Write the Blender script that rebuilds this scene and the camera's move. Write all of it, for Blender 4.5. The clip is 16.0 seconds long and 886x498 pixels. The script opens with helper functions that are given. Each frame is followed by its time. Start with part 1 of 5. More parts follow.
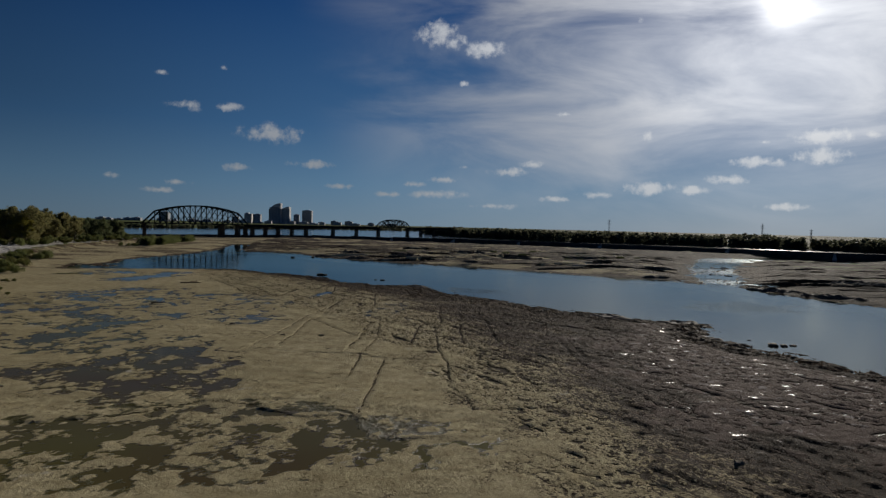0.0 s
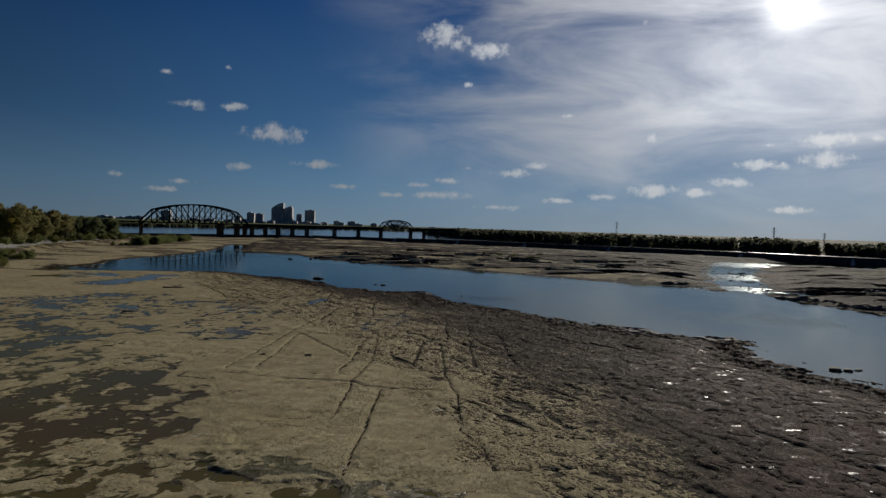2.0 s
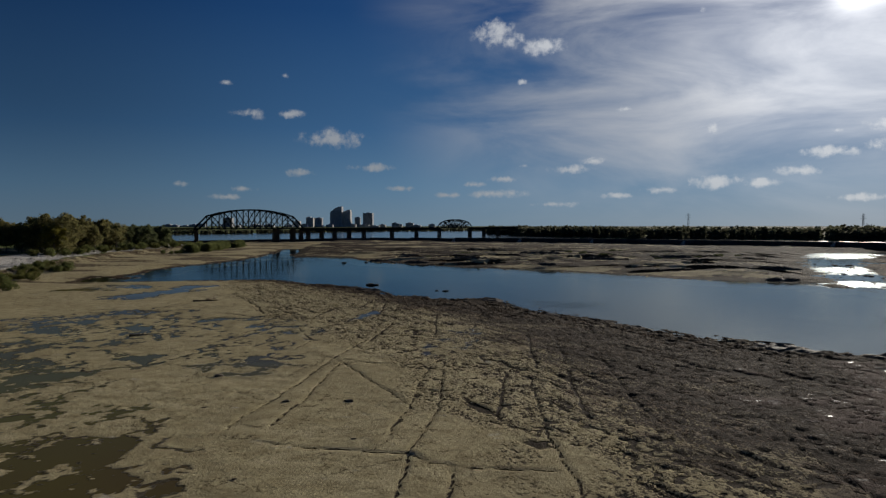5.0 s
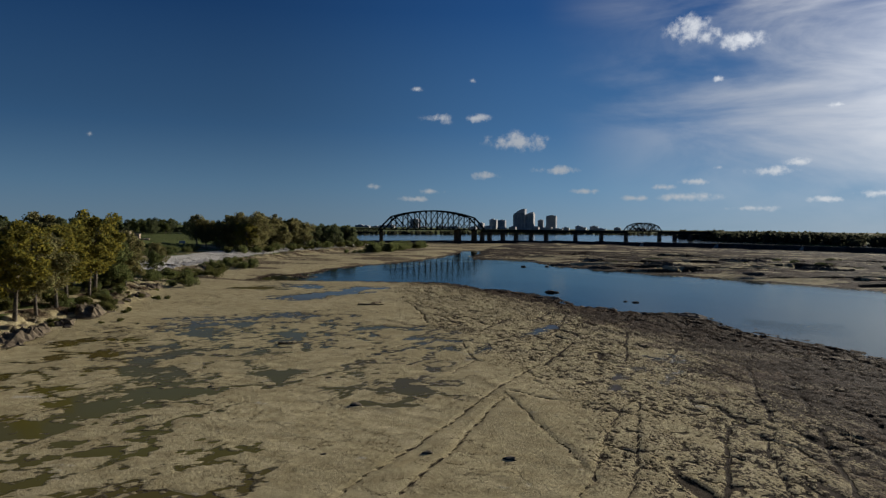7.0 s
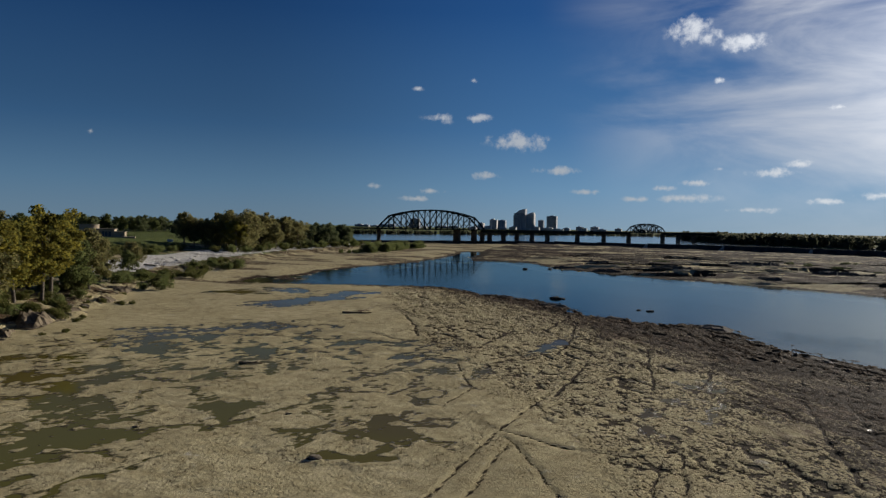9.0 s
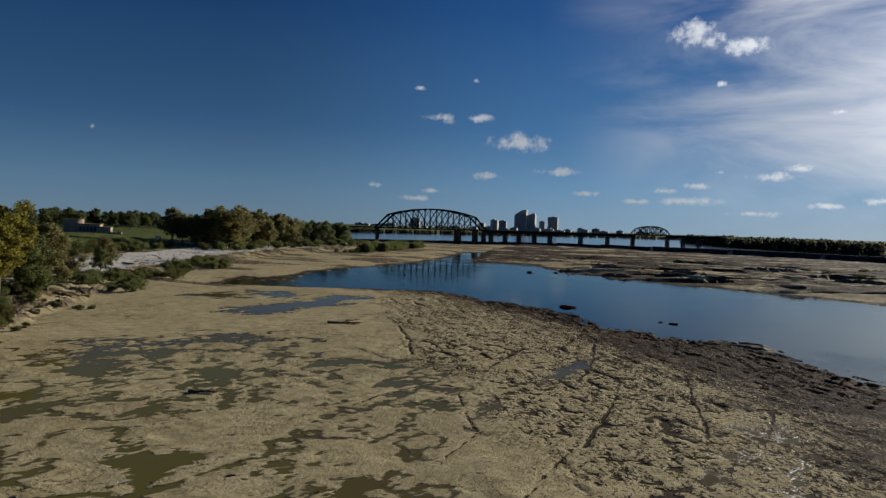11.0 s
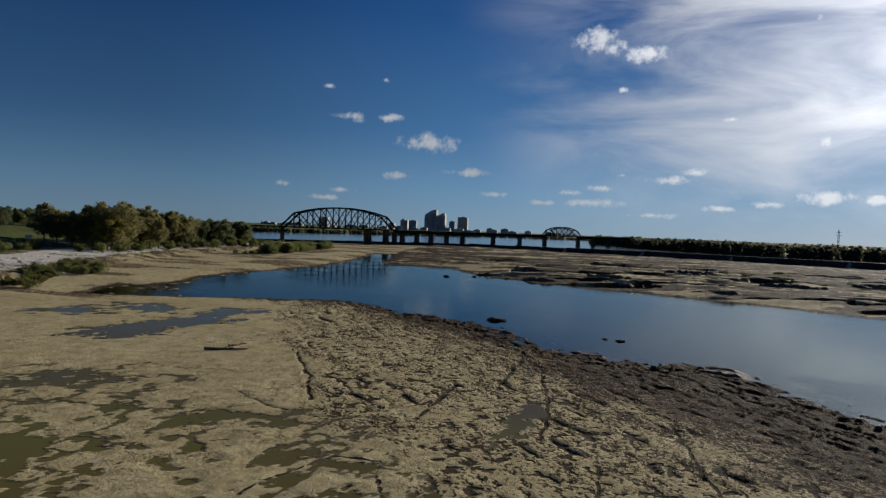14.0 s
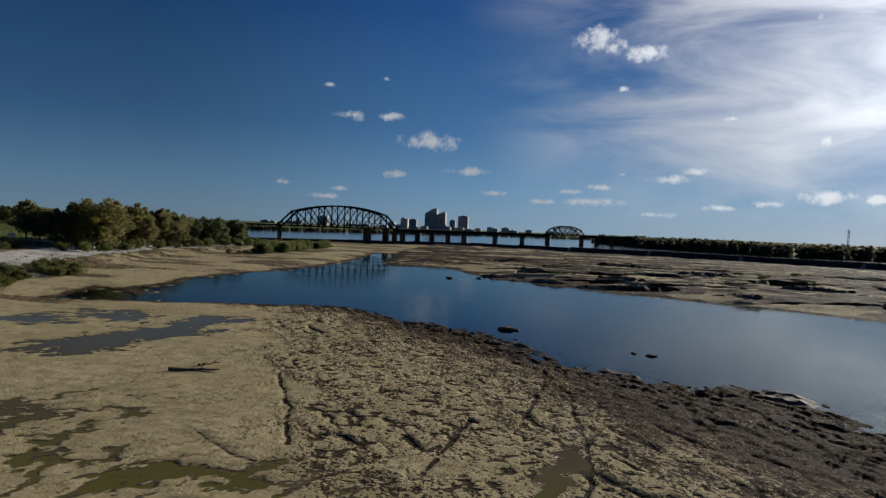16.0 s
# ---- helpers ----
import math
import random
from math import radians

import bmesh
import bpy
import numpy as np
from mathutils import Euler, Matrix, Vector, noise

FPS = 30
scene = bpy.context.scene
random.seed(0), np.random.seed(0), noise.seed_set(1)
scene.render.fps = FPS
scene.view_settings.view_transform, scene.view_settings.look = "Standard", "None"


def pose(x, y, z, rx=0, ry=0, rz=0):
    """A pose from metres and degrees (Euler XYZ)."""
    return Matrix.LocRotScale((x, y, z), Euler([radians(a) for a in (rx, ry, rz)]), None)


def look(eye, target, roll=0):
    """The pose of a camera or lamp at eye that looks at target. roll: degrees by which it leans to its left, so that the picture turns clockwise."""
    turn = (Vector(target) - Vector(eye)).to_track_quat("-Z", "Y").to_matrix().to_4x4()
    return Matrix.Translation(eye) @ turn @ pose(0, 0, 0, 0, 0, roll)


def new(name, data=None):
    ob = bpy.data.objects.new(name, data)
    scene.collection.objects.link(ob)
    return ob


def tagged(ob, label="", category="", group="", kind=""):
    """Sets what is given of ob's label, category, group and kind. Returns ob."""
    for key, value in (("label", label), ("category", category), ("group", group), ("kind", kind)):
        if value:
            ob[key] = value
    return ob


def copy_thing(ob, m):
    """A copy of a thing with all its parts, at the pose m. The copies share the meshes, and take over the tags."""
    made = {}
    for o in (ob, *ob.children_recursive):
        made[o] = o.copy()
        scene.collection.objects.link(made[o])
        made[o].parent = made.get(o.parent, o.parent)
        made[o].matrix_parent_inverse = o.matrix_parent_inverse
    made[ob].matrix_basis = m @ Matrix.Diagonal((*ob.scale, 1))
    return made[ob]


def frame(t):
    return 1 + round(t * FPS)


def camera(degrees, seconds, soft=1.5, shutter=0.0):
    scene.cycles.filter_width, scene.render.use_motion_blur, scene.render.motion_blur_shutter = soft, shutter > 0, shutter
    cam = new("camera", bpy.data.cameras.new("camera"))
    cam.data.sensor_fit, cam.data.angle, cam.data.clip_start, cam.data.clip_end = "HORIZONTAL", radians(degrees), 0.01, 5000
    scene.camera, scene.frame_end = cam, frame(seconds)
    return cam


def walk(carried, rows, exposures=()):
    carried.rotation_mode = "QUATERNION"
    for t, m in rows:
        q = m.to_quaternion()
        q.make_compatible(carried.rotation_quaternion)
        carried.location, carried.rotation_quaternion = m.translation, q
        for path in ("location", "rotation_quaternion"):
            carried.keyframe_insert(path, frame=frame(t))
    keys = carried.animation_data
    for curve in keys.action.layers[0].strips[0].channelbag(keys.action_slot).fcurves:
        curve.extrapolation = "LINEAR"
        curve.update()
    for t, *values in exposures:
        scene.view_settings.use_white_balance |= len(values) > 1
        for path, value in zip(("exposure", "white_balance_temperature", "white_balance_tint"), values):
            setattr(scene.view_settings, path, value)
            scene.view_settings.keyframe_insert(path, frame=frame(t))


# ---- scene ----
# seconds, place, then heading, tilt and lean in degrees
PATH = [
    (0.0, 10.69, -2.44, 20.12, -6.61, -1.86, 1.4),
    (0.5, 9.92, 2.42, 20.13, -6.69, -1.81, 1.6),
    (1.0, 9.14, 7.31, 20.16, -6.75, -1.81, 1.6),
    (1.5, 8.36, 12.14, 20.18, -6.81, -1.78, 1.7),
    (2.0, 7.60, 16.88, 20.23, -6.84, -1.80, 1.8),
    (2.5, 6.94, 21.73, 20.22, -6.92, -1.75, 1.7),
    (3.0, 6.19, 26.62, 20.13, -6.98, -1.66, 1.7),
    (3.2, 5.77, 28.71, 20.09, -6.98, -1.66, 1.7),
    (4.0, 3.40, 37.60, 19.75, -7.00, -1.70, 1.4),
    (4.6, 1.55, 44.90, 19.35, -7.90, -1.80, 0.7),
    (5.0, 0.15, 49.80, 19.10, -11.30, -1.90, 0.0),
    (5.3, -0.88, 53.44, 18.93, -14.93, -1.95, -0.4),
    (5.5, -1.42, 55.75, 18.88, -17.62, -1.89, -0.1),
    (6.0, -2.59, 61.22, 18.73, -23.94, -1.81, 0.3),
    (6.5, -3.93, 66.07, 18.58, -24.91, -1.75, 0.6),
    (7.0, -5.33, 70.64, 18.56, -25.19, -1.78, 0.7),
    (7.5, -6.78, 75.05, 18.51, -25.26, -1.78, 0.8),
    (8.0, -8.47, 79.37, 18.49, -25.28, -1.75, 0.9),
    (8.5, -10.21, 83.42, 18.49, -25.30, -1.78, 1.0),
    (9.0, -11.99, 87.29, 18.56, -25.19, -1.80, 1.1),
    (9.2, -12.65, 88.87, 18.55, -25.28, -1.78, 1.3),
    (11.3, -21.18, 106.68, 18.51, -25.17, -1.81, 1.9),
    (11.5, -22.01, 108.30, 18.51, -24.76, -1.78, 2.0),
    (12.0, -24.14, 112.24, 18.48, -18.80, -1.63, 2.1),
    (12.5, -26.00, 116.11, 18.51, -18.31, -1.60, 2.3),
    (13.0, -27.76, 119.97, 18.57, -18.22, -1.60, 2.2),
    (13.5, -29.43, 123.87, 18.61, -18.24, -1.60, 2.2),
    (14.0, -31.09, 127.71, 18.67, -18.31, -1.60, 2.2),
    (14.5, -32.87, 131.62, 18.74, -18.25, -1.69, 2.3),
    (15.0, -34.49, 135.56, 18.71, -18.25, -1.66, 2.3),
    (15.5, -35.96, 139.51, 18.62, -18.31, -1.66, 2.4),
    (16.0, -37.42, 143.38, 18.60, -18.31, -1.69, 2.3),
]
cam = camera(61.1, 16.0, soft=1.35)


def facing(x, y, z, heading, tilt, lean):
    h, e = radians(heading), radians(tilt)
    return look((x, y, z), (x + math.sin(h) * math.cos(e), y + math.cos(h) * math.cos(e), z + math.sin(e)), lean)


walk(cam, [(t, facing(*row)) for t, *row in PATH], exposures=[(0.0, -0.33), (3.2, -0.33), (5.3, -0.24), (6.5, 0.08), (9.0, 0.3), (12.5, 0.28), (16.0, 0.25)])

# ---- world and sun ----
SUN_AZ, SUN_EL = radians(17.3), radians(15.6)
SUN_DIR = Vector((math.sin(SUN_AZ) * math.cos(SUN_EL), math.cos(SUN_AZ) * math.cos(SUN_EL), math.sin(SUN_EL)))

# cumulus puffs: azimuth, elevation, half width, half height in degrees
HIGH_CLOUDS = [(-7.4, 14.1, 1.26, 0.89), (-6.1, 13.6, 0.89, 0.52), (-3.7, 13.1, 1.48, 0.59), (-19.6, 6.4, 2.0, 0.67), (-25.6, 8.1, 1.11, 0.37), (-22.9, 8.1, 1.04, 0.3), (-27.3, 10.2, 0.52, 0.22), (-23.1, 10.9, 0.37, 0.3), (19.9, 6.6, 1.63, 0.52), (22.9, 6.6, 0.59, 0.3), (19.8, 5.3, 1.63, 0.52), (15.8, 4.9, 1.78, 0.37), (8.3, 6.8, 0.44, 0.44), (2.2, 8.4, 0.59, 0.22), (7.5, 14.9, 0.37, 0.3), (16.3, 6.3, 0.52, 0.18), (-5.3, 10.6, 0.37, 0.3), (-50.4, 6.0, 0.3, 0.3)]
LOW_CLOUDS = [(-16.8, 4.3, 1.48, 0.3), (-22.1, 3.8, 0.89, 0.3), (-1.6, 4.1, 1.41, 0.3), (0.0, 4.7, 0.81, 0.3), (-8.9, 3.0, 0.74, 0.22), (-6.6, 3.4, 1.04, 0.22), (-5.2, 4.4, 0.59, 0.22), (-7.2, 2.3, 2.07, 0.3), (-14.6, 2.7, 0.96, 0.22), (-30.7, 2.9, 0.67, 0.22), (-27.4, 2.0, 1.04, 0.22), (-26.3, 2.6, 0.96, 0.22), (-10.8, 2.2, 0.89, 0.22), (8.6, 3.0, 1.85, 0.44), (14.1, 3.7, 1.48, 0.3), (17.7, 1.8, 1.48, 0.26), (4.9, 2.5, 1.33, 0.26), (11.5, 2.9, 1.04, 0.3), (-2.9, 1.5, 1.63, 0.22), (1.8, 2.1, 1.11, 0.22)]


def sky():
    w = bpy.data.worlds.new("sky")
    scene.world = w
    w.use_nodes = True
    nt = w.node_tree
    N, L = nt.nodes, nt.links
    N.clear()

    def node(kind, **kw):
        n = N.new(kind)
        for k, v in kw.items():
            setattr(n, k, v)
        return n

    def mth(op, a, b=None, c=None, clamp=False):
        n = node("ShaderNodeMath", operation=op, use_clamp=clamp)
        for i, v in enumerate((a, b, c)):
            if v is None:
                continue
            if isinstance(v, (int, float)):
                n.inputs[i].default_value = v
            else:
                L.new(v, n.inputs[i])
        return n.outputs[0]

    def ramp(v, lo, hi, kind="SMOOTHSTEP"):
        n = node("ShaderNodeMapRange", interpolation_type=kind)
        n.inputs[1].default_value, n.inputs[2].default_value = lo, hi
        L.new(v, n.inputs[0])
        return n.outputs[0]

    def mixc(f, a, b, mode="MIX"):
        n = node("ShaderNodeMix", data_type="RGBA", blend_type=mode)
        for s, v in ((0, f), (6, a), (7, b)):
            if isinstance(v, (int, float)):
                n.inputs[s].default_value = v
            elif isinstance(v, tuple):
                n.inputs[s].default_value = (*v, 1)
            else:
                L.new(v, n.inputs[s])
        return n.outputs[2]

    co = node("ShaderNodeTexCoord").outputs["Generated"]
    sep = node("ShaderNodeSeparateXYZ")
    L.new(co, sep.inputs[0])
    up = sep.outputs[2]
    st = node("ShaderNodeTexSky", sky_type="NISHITA", sun_disc=False, sun_elevation=SUN_EL, sun_rotation=SUN_AZ,
              altitude=100, air_density=1.0, dust_density=0.4, ozone_density=3.0)
    # how near to the sun
    dt = node("ShaderNodeVectorMath", operation="DOT_PRODUCT")
    L.new(co, dt.inputs[0])
    dt.inputs[1].default_value = SUN_DIR
    near = dt.outputs["Value"]
    # cumulus puffs
    fine = node("ShaderNodeTexNoise")
    fine.inputs["Scale"].default_value, fine.inputs["Detail"].default_value, fine.inputs["Roughness"].default_value = 57, 8, 0.62
    L.new(co, fine.inputs["Vector"])
    total = None
    for az, el, a, b in HIGH_CLOUDS + LOW_CLOUDS:
        mp = node("ShaderNodeMapping", vector_type="TEXTURE")
        mp.inputs["Rotation"].default_value = (radians(el), 0, -radians(az))
        mp.inputs["Scale"].default_value = (radians(a) * 1.2, 1e4, radians(b) * 1.15)
        L.new(co, mp.inputs["Vector"])
        ln = node("ShaderNodeVectorMath", operation="LENGTH")
        L.new(mp.outputs[0], ln.inputs[0])
        d = mth("MULTIPLY_ADD", ln.outputs["Value"], -1.0, min(1.0, 0.45 + 0.6 * a))
        total = d if total is None else mth("MAXIMUM", total, d)
    bump = mth("MULTIPLY_ADD", fine.outputs[0], 3.4, -1.75)
    puff = mth("MULTIPLY", ramp(mth("ADD", total, bump), -0.15, 1.0), ramp(total, -0.45, 0.2))
    # high thin veil, thicker towards the sun
    mp = node("ShaderNodeMapping")
    mp.inputs["Rotation"].default_value = (0, radians(12), radians(25))
    mp.inputs["Scale"].default_value = (2.0, 3.5, 6.8)
    L.new(co, mp.inputs["Vector"])
    thin = node("ShaderNodeTexNoise")
    thin.inputs["Scale"].default_value, thin.inputs["Detail"].default_value, thin.inputs["Roughness"].default_value, thin.inputs["Distortion"].default_value = 1.6, 7, 0.55, 0.6
    L.new(mp.outputs[0], thin.inputs["Vector"])
    veil = mth("MULTIPLY", ramp(thin.outputs[0], 0.30, 0.72), mth("MULTIPLY", ramp(near, 0.82, 0.972), ramp(up, -0.06, 0.15)))
    glow = mth("MULTIPLY", mth("POWER", mth("MAXIMUM", near, 0.0), 46.0), 1.0)
    core = mth("POWER", mth("MAXIMUM", near, 0.0), 3000.0)
    scl = node("ShaderNodeVectorMath", operation="SCALE")
    L.new(st.outputs[0], scl.inputs[0])
    scl.inputs["Scale"].default_value = 0.032
    grad = node("ShaderNodeValToRGB")
    L.new(up, grad.inputs[0])
    el = grad.color_ramp.elements
    el[0].position, el[0].color = 0.0, (0.098, 0.162, 0.225, 1)
    el[1].position, el[1].color = 0.46, (0.003, 0.022, 0.095, 1)
    for ps, cl in ((0.05, (0.068, 0.145, 0.240, 1)), (0.125, (0.032, 0.100, 0.222, 1)), (0.27, (0.008, 0.048, 0.155, 1))):
        e = el.new(ps)
        e.color = cl
    gs = node("ShaderNodeVectorMath", operation="SCALE")
    L.new(grad.outputs[0], gs.inputs[0])
    L.new(mth("ADD", mth("MULTIPLY_ADD", ramp(near, 0.53, 0.972), 0.75, 0.68), mth("MULTIPLY", ramp(up, 0.16, 0.0), 0.35)), gs.inputs["Scale"])
    col = mixc(0.92, scl.outputs[0], gs.outputs[0])
    veil_b = mth("MULTIPLY_ADD", glow, 0.6, 0.52)
    vc = node("ShaderNodeVectorMath", operation="SCALE")
    vc.inputs[0].default_value = (0.95, 0.98, 1.04)
    L.new(veil_b, vc.inputs["Scale"])
    col = mixc(mth("MULTIPLY", veil, 0.88), col, vc.outputs[0])
    puff_b = mth("ADD", mth("MULTIPLY_ADD", ramp(up, 0.04, 0.21), 0.20, 0.38), mth("MULTIPLY", ramp(near, 0.83, 0.99), 0.35))
    pc = node("ShaderNodeVectorMath", operation="SCALE")
    pc.inputs[0].default_value = (0.96, 0.98, 1.0)
    L.new(puff_b, pc.inputs["Scale"])
    col = mixc(mth("MULTIPLY", puff, 0.7), col, pc.outputs[0])
    gl = node("ShaderNodeVectorMath", operation="SCALE")
    gl.inputs[0].default_value = (1.0, 0.98, 0.95)
    L.new(mth("ADD", mth("MULTIPLY", glow, 0.30), mth("MULTIPLY", core, 1.2)), gl.inputs["Scale"])
    col = mixc(1.0, col, gl.outputs[0], "ADD")
    bg = node("ShaderNodeBackground")
    L.new(col, bg.inputs[0])
    bg.inputs[1].default_value = 1.0
    out = node("ShaderNodeOutputWorld")
    L.new(bg.outputs[0], out.inputs[0])


sky()
sun = new("sun", bpy.data.lights.new("sun", "SUN"))
sun.data.energy, sun.data.angle, sun.data.color = 4.3, radians(0.5), (1.0, 0.93, 0.82)
sun.matrix_world = look((0, 0, 0), -SUN_DIR)

# ---- materials ----
class Mat:
    """A small builder of node materials."""

    def __init__(self, name):
        self.m = bpy.data.materials.new(name)
        self.m.use_nodes = True
        self.nt = self.m.node_tree
        self.b = self.nt.nodes["Principled BSDF"]

    def n(self, kind, **kw):
        nd = self.nt.nodes.new(kind)
        for k, v in kw.items():
            setattr(nd, k, v)
        return nd

    def put(self, v, s):
        if isinstance(v, (int, float)):
            s.default_value = v
        elif isinstance(v, tuple):
            s.default_value = (*v, 1) if len(v) == 3 and s.type == "RGBA" else v
        else:
            self.nt.links.new(v, s)

    def pos(self, scale=(1, 1, 1), rot=(0, 0, 0)):
        g = self.n("ShaderNodeNewGeometry").outputs["Position"]
        mp = self.n("ShaderNodeMapping")
        mp.inputs["Scale"].default_value, mp.inputs["Rotation"].default_value = scale, rot
        self.put(g, mp.inputs["Vector"])
        return mp.outputs[0]

    def noise(self, scale, detail=5, rough=0.6, vec=None, distort=0.0):
        t = self.n("ShaderNodeTexNoise")
        t.inputs["Scale"].default_value, t.inputs["Detail"].default_value, t.inputs["Roughness"].default_value = scale, detail, rough
        t.inputs["Distortion"].default_value = distort
        self.put(self.pos() if vec is None else vec, t.inputs["Vector"])
        return t.outputs[0]

    def cells(self, scale, feature="DISTANCE_TO_EDGE", vec=None):
        t = self.n("ShaderNodeTexVoronoi", feature=feature)
        t.inputs["Scale"].default_value = scale
        self.put(self.pos() if vec is None else vec, t.inputs["Vector"])
        return t.outputs["Distance"]

    def ramp(self, v, lo, hi, a=0.0, b=1.0):
        r = self.n("ShaderNodeMapRange", interpolation_type="SMOOTHSTEP")
        for i, x in enumerate((v, lo, hi, a, b)):
            self.put(x, r.inputs[i])
        return r.outputs[0]

    def math(self, op, a, b=0.0):
        t = self.n("ShaderNodeMath", operation=op)
        self.put(a, t.inputs[0]), self.put(b, t.inputs[1])
        return t.outputs[0]

    def mix(self, f, a, b, mode="MIX"):
        t = self.n("ShaderNodeMix", data_type="RGBA", blend_type=mode)
        self.put(f, t.inputs[0]), self.put(a, t.inputs[6]), self.put(b, t.inputs[7])
        return t.outputs[2]

    def attr(self, name):
        t = self.n("ShaderNodeAttribute", attribute_name=name)
        s = self.n("ShaderNodeSeparateColor")
        self.put(t.outputs["Color"], s.inputs[0])
        return s.outputs

    def island(self):
        return self.n("ShaderNodeNewGeometry").outputs["Random Per Island"]

    def bump(self, h, strength=0.5, dist=0.1):
        t = self.n("ShaderNodeBump")
        t.inputs["Strength"].default_value, t.inputs["Distance"].default_value = strength, dist
        self.put(h, t.inputs["Height"])
        self.nt.links.new(t.outputs[0], self.b.inputs["Normal"])

    def done(self, col, rough=0.8, metal=0.0, spec=0.5):
        self.put(col, self.b.inputs["Base Color"])
        self.put(rough, self.b.inputs["Roughness"])
        self.put(metal, self.b.inputs["Metallic"])
        self.put(spec, self.b.inputs["Specular IOR Level"])
        return self.m


def ground_material():
    m = Mat("riverbed_limestone")
    z = m.attr("zone")
    z2 = m.attr("cover")
    brown, damp, rough_zone = z[0], z[1], z[2]
    grass, gravel, dark = z2[0], z2[1], z2[2]
    big, mid, fine = m.noise(0.05, 4), m.noise(0.45, 6, 0.65), m.noise(5.0, 5, 0.7)
    tan = m.mix(m.ramp(big, 0.35, 0.65), (0.49, 0.412, 0.23), (0.595, 0.506, 0.297))
    tan = m.mix(m.ramp(mid, 0.35, 0.7), tan, (0.37, 0.305, 0.16))
    tan = m.mix(m.ramp(m.noise(0.16, 6, 0.7), 0.62, 0.70), tan, (0.54, 0.49, 0.38))
    tan = m.mix(m.ramp(fine, 0.54, 0.70, 0.0, 0.75), tan, (0.19, 0.155, 0.09))
    tan = m.mix(m.ramp(m.noise(13.0, 3, 0.7), 0.46, 0.60, 0.0, 0.42), tan, (0.22, 0.175, 0.09))
    mud = m.mix(m.ramp(mid, 0.35, 0.65), (0.098, 0.064, 0.039), (0.175, 0.120, 0.074))
    mud = m.mix(m.ramp(m.noise(1.0, 6, 0.65, m.pos((0.035, 0.16, 0.1))), 0.46, 0.60, 0.0, 0.55), mud, (0.045, 0.029, 0.018))
    mud = m.mix(m.ramp(m.noise(0.22, 6, 0.7), 0.57, 0.63, 0.0, 0.8), mud, (0.27, 0.215, 0.16))
    mud = m.mix(m.ramp(m.noise(1.0, 6, 0.62, m.pos((0.022, 0.11, 0.1))), 0.52, 0.58, 0.0, 0.8), mud, (0.29, 0.235, 0.145))
    mud = m.mix(m.ramp(fine, 0.5, 0.72, 0.0, 0.6), mud, (0.040, 0.026, 0.017))
    vec = m.pos((1, 1, 1), (0, 0, radians(54)))
    row0 = m.n("ShaderNodeMapping")
    row0.inputs["Scale"].default_value = (0.25, 1.2, 1.0)
    m.put(vec, row0.inputs["Vector"])
    col = m.mix(m.ramp(m.math("ADD", brown, m.math("MULTIPLY", m.math("SUBTRACT", m.noise(0.6, 6, 0.7, row0.outputs[0]), 0.5), 1.9)), 0.24, 0.78), tan, mud)
    zj = m.attr("joint")
    silt = zj[2]
    slime = m.mix(m.ramp(mid, 0.35, 0.65), (0.085, 0.054, 0.042), (0.130, 0.088, 0.070))
    slime = m.mix(m.ramp(m.noise(0.30, 6, 0.7), 0.585, 0.615, 0.0, 0.8), slime, (0.36, 0.31, 0.28))
    slime = m.mix(m.ramp(m.noise(2.6, 5, 0.7), 0.54, 0.64, 0.0, 0.75), slime, (0.055, 0.036, 0.026))
    col = m.mix(m.math("MULTIPLY", silt, m.ramp(brown, 0.3, 0.7)), col, slime)
    wet = m.ramp(m.math("ADD", damp, m.math("MULTIPLY", m.math("SUBTRACT", fine, 0.5), 0.35)), 0.25, 0.6)
    col = m.mix(wet, col, m.mix(m.ramp(big, 0.4, 0.6), (0.085, 0.066, 0.036), (0.10, 0.088, 0.030)))
    gr = m.mix(m.ramp(mid, 0.3, 0.7), (0.075, 0.100, 0.030), (0.135, 0.150, 0.050))
    col = m.mix(m.ramp(m.math("ADD", grass, m.math("MULTIPLY", m.math("SUBTRACT", mid, 0.5), 0.5)), 0.4, 0.6), col, gr)
    pale = m.mix(m.ramp(m.cells(0.8), 0.0, 0.12), (0.26, 0.23, 0.18), (0.68, 0.65, 0.58))
    col = m.mix(m.ramp(m.math("ADD", gravel, m.math("MULTIPLY", m.math("SUBTRACT", mid, 0.5), 1.1)), 0.45, 0.6), col, pale)
    col = m.mix(m.ramp(dark, 0.3, 0.8), col, m.mix(m.ramp(fine, 0.4, 0.65), (0.028, 0.022, 0.015), (0.09, 0.075, 0.045)))
    rot = m.n("ShaderNodeMapping")
    rot.inputs["Scale"].default_value = (1.15, 1.7, 1.0)
    m.put(vec, rot.inputs["Vector"])
    crowd = m.math("MULTIPLY", m.math("SUBTRACT", m.noise(0.10, 3, 0.6), 0.5), 0.22)
    crowd = m.math("ADD", crowd, m.math("MULTIPLY", brown, 0.15))
    row = m.n("ShaderNodeMapping")
    row.inputs["Scale"].default_value = (0.07, 0.55, 1.0)
    m.put(vec, row.inputs["Vector"])
    crowd = m.math("ADD", crowd, m.math("MULTIPLY", m.math("SUBTRACT", m.noise(1.0, 3, 0.55, row.outputs[0]), 0.5), 0.40))
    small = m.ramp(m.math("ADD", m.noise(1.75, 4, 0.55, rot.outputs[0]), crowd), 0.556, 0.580)
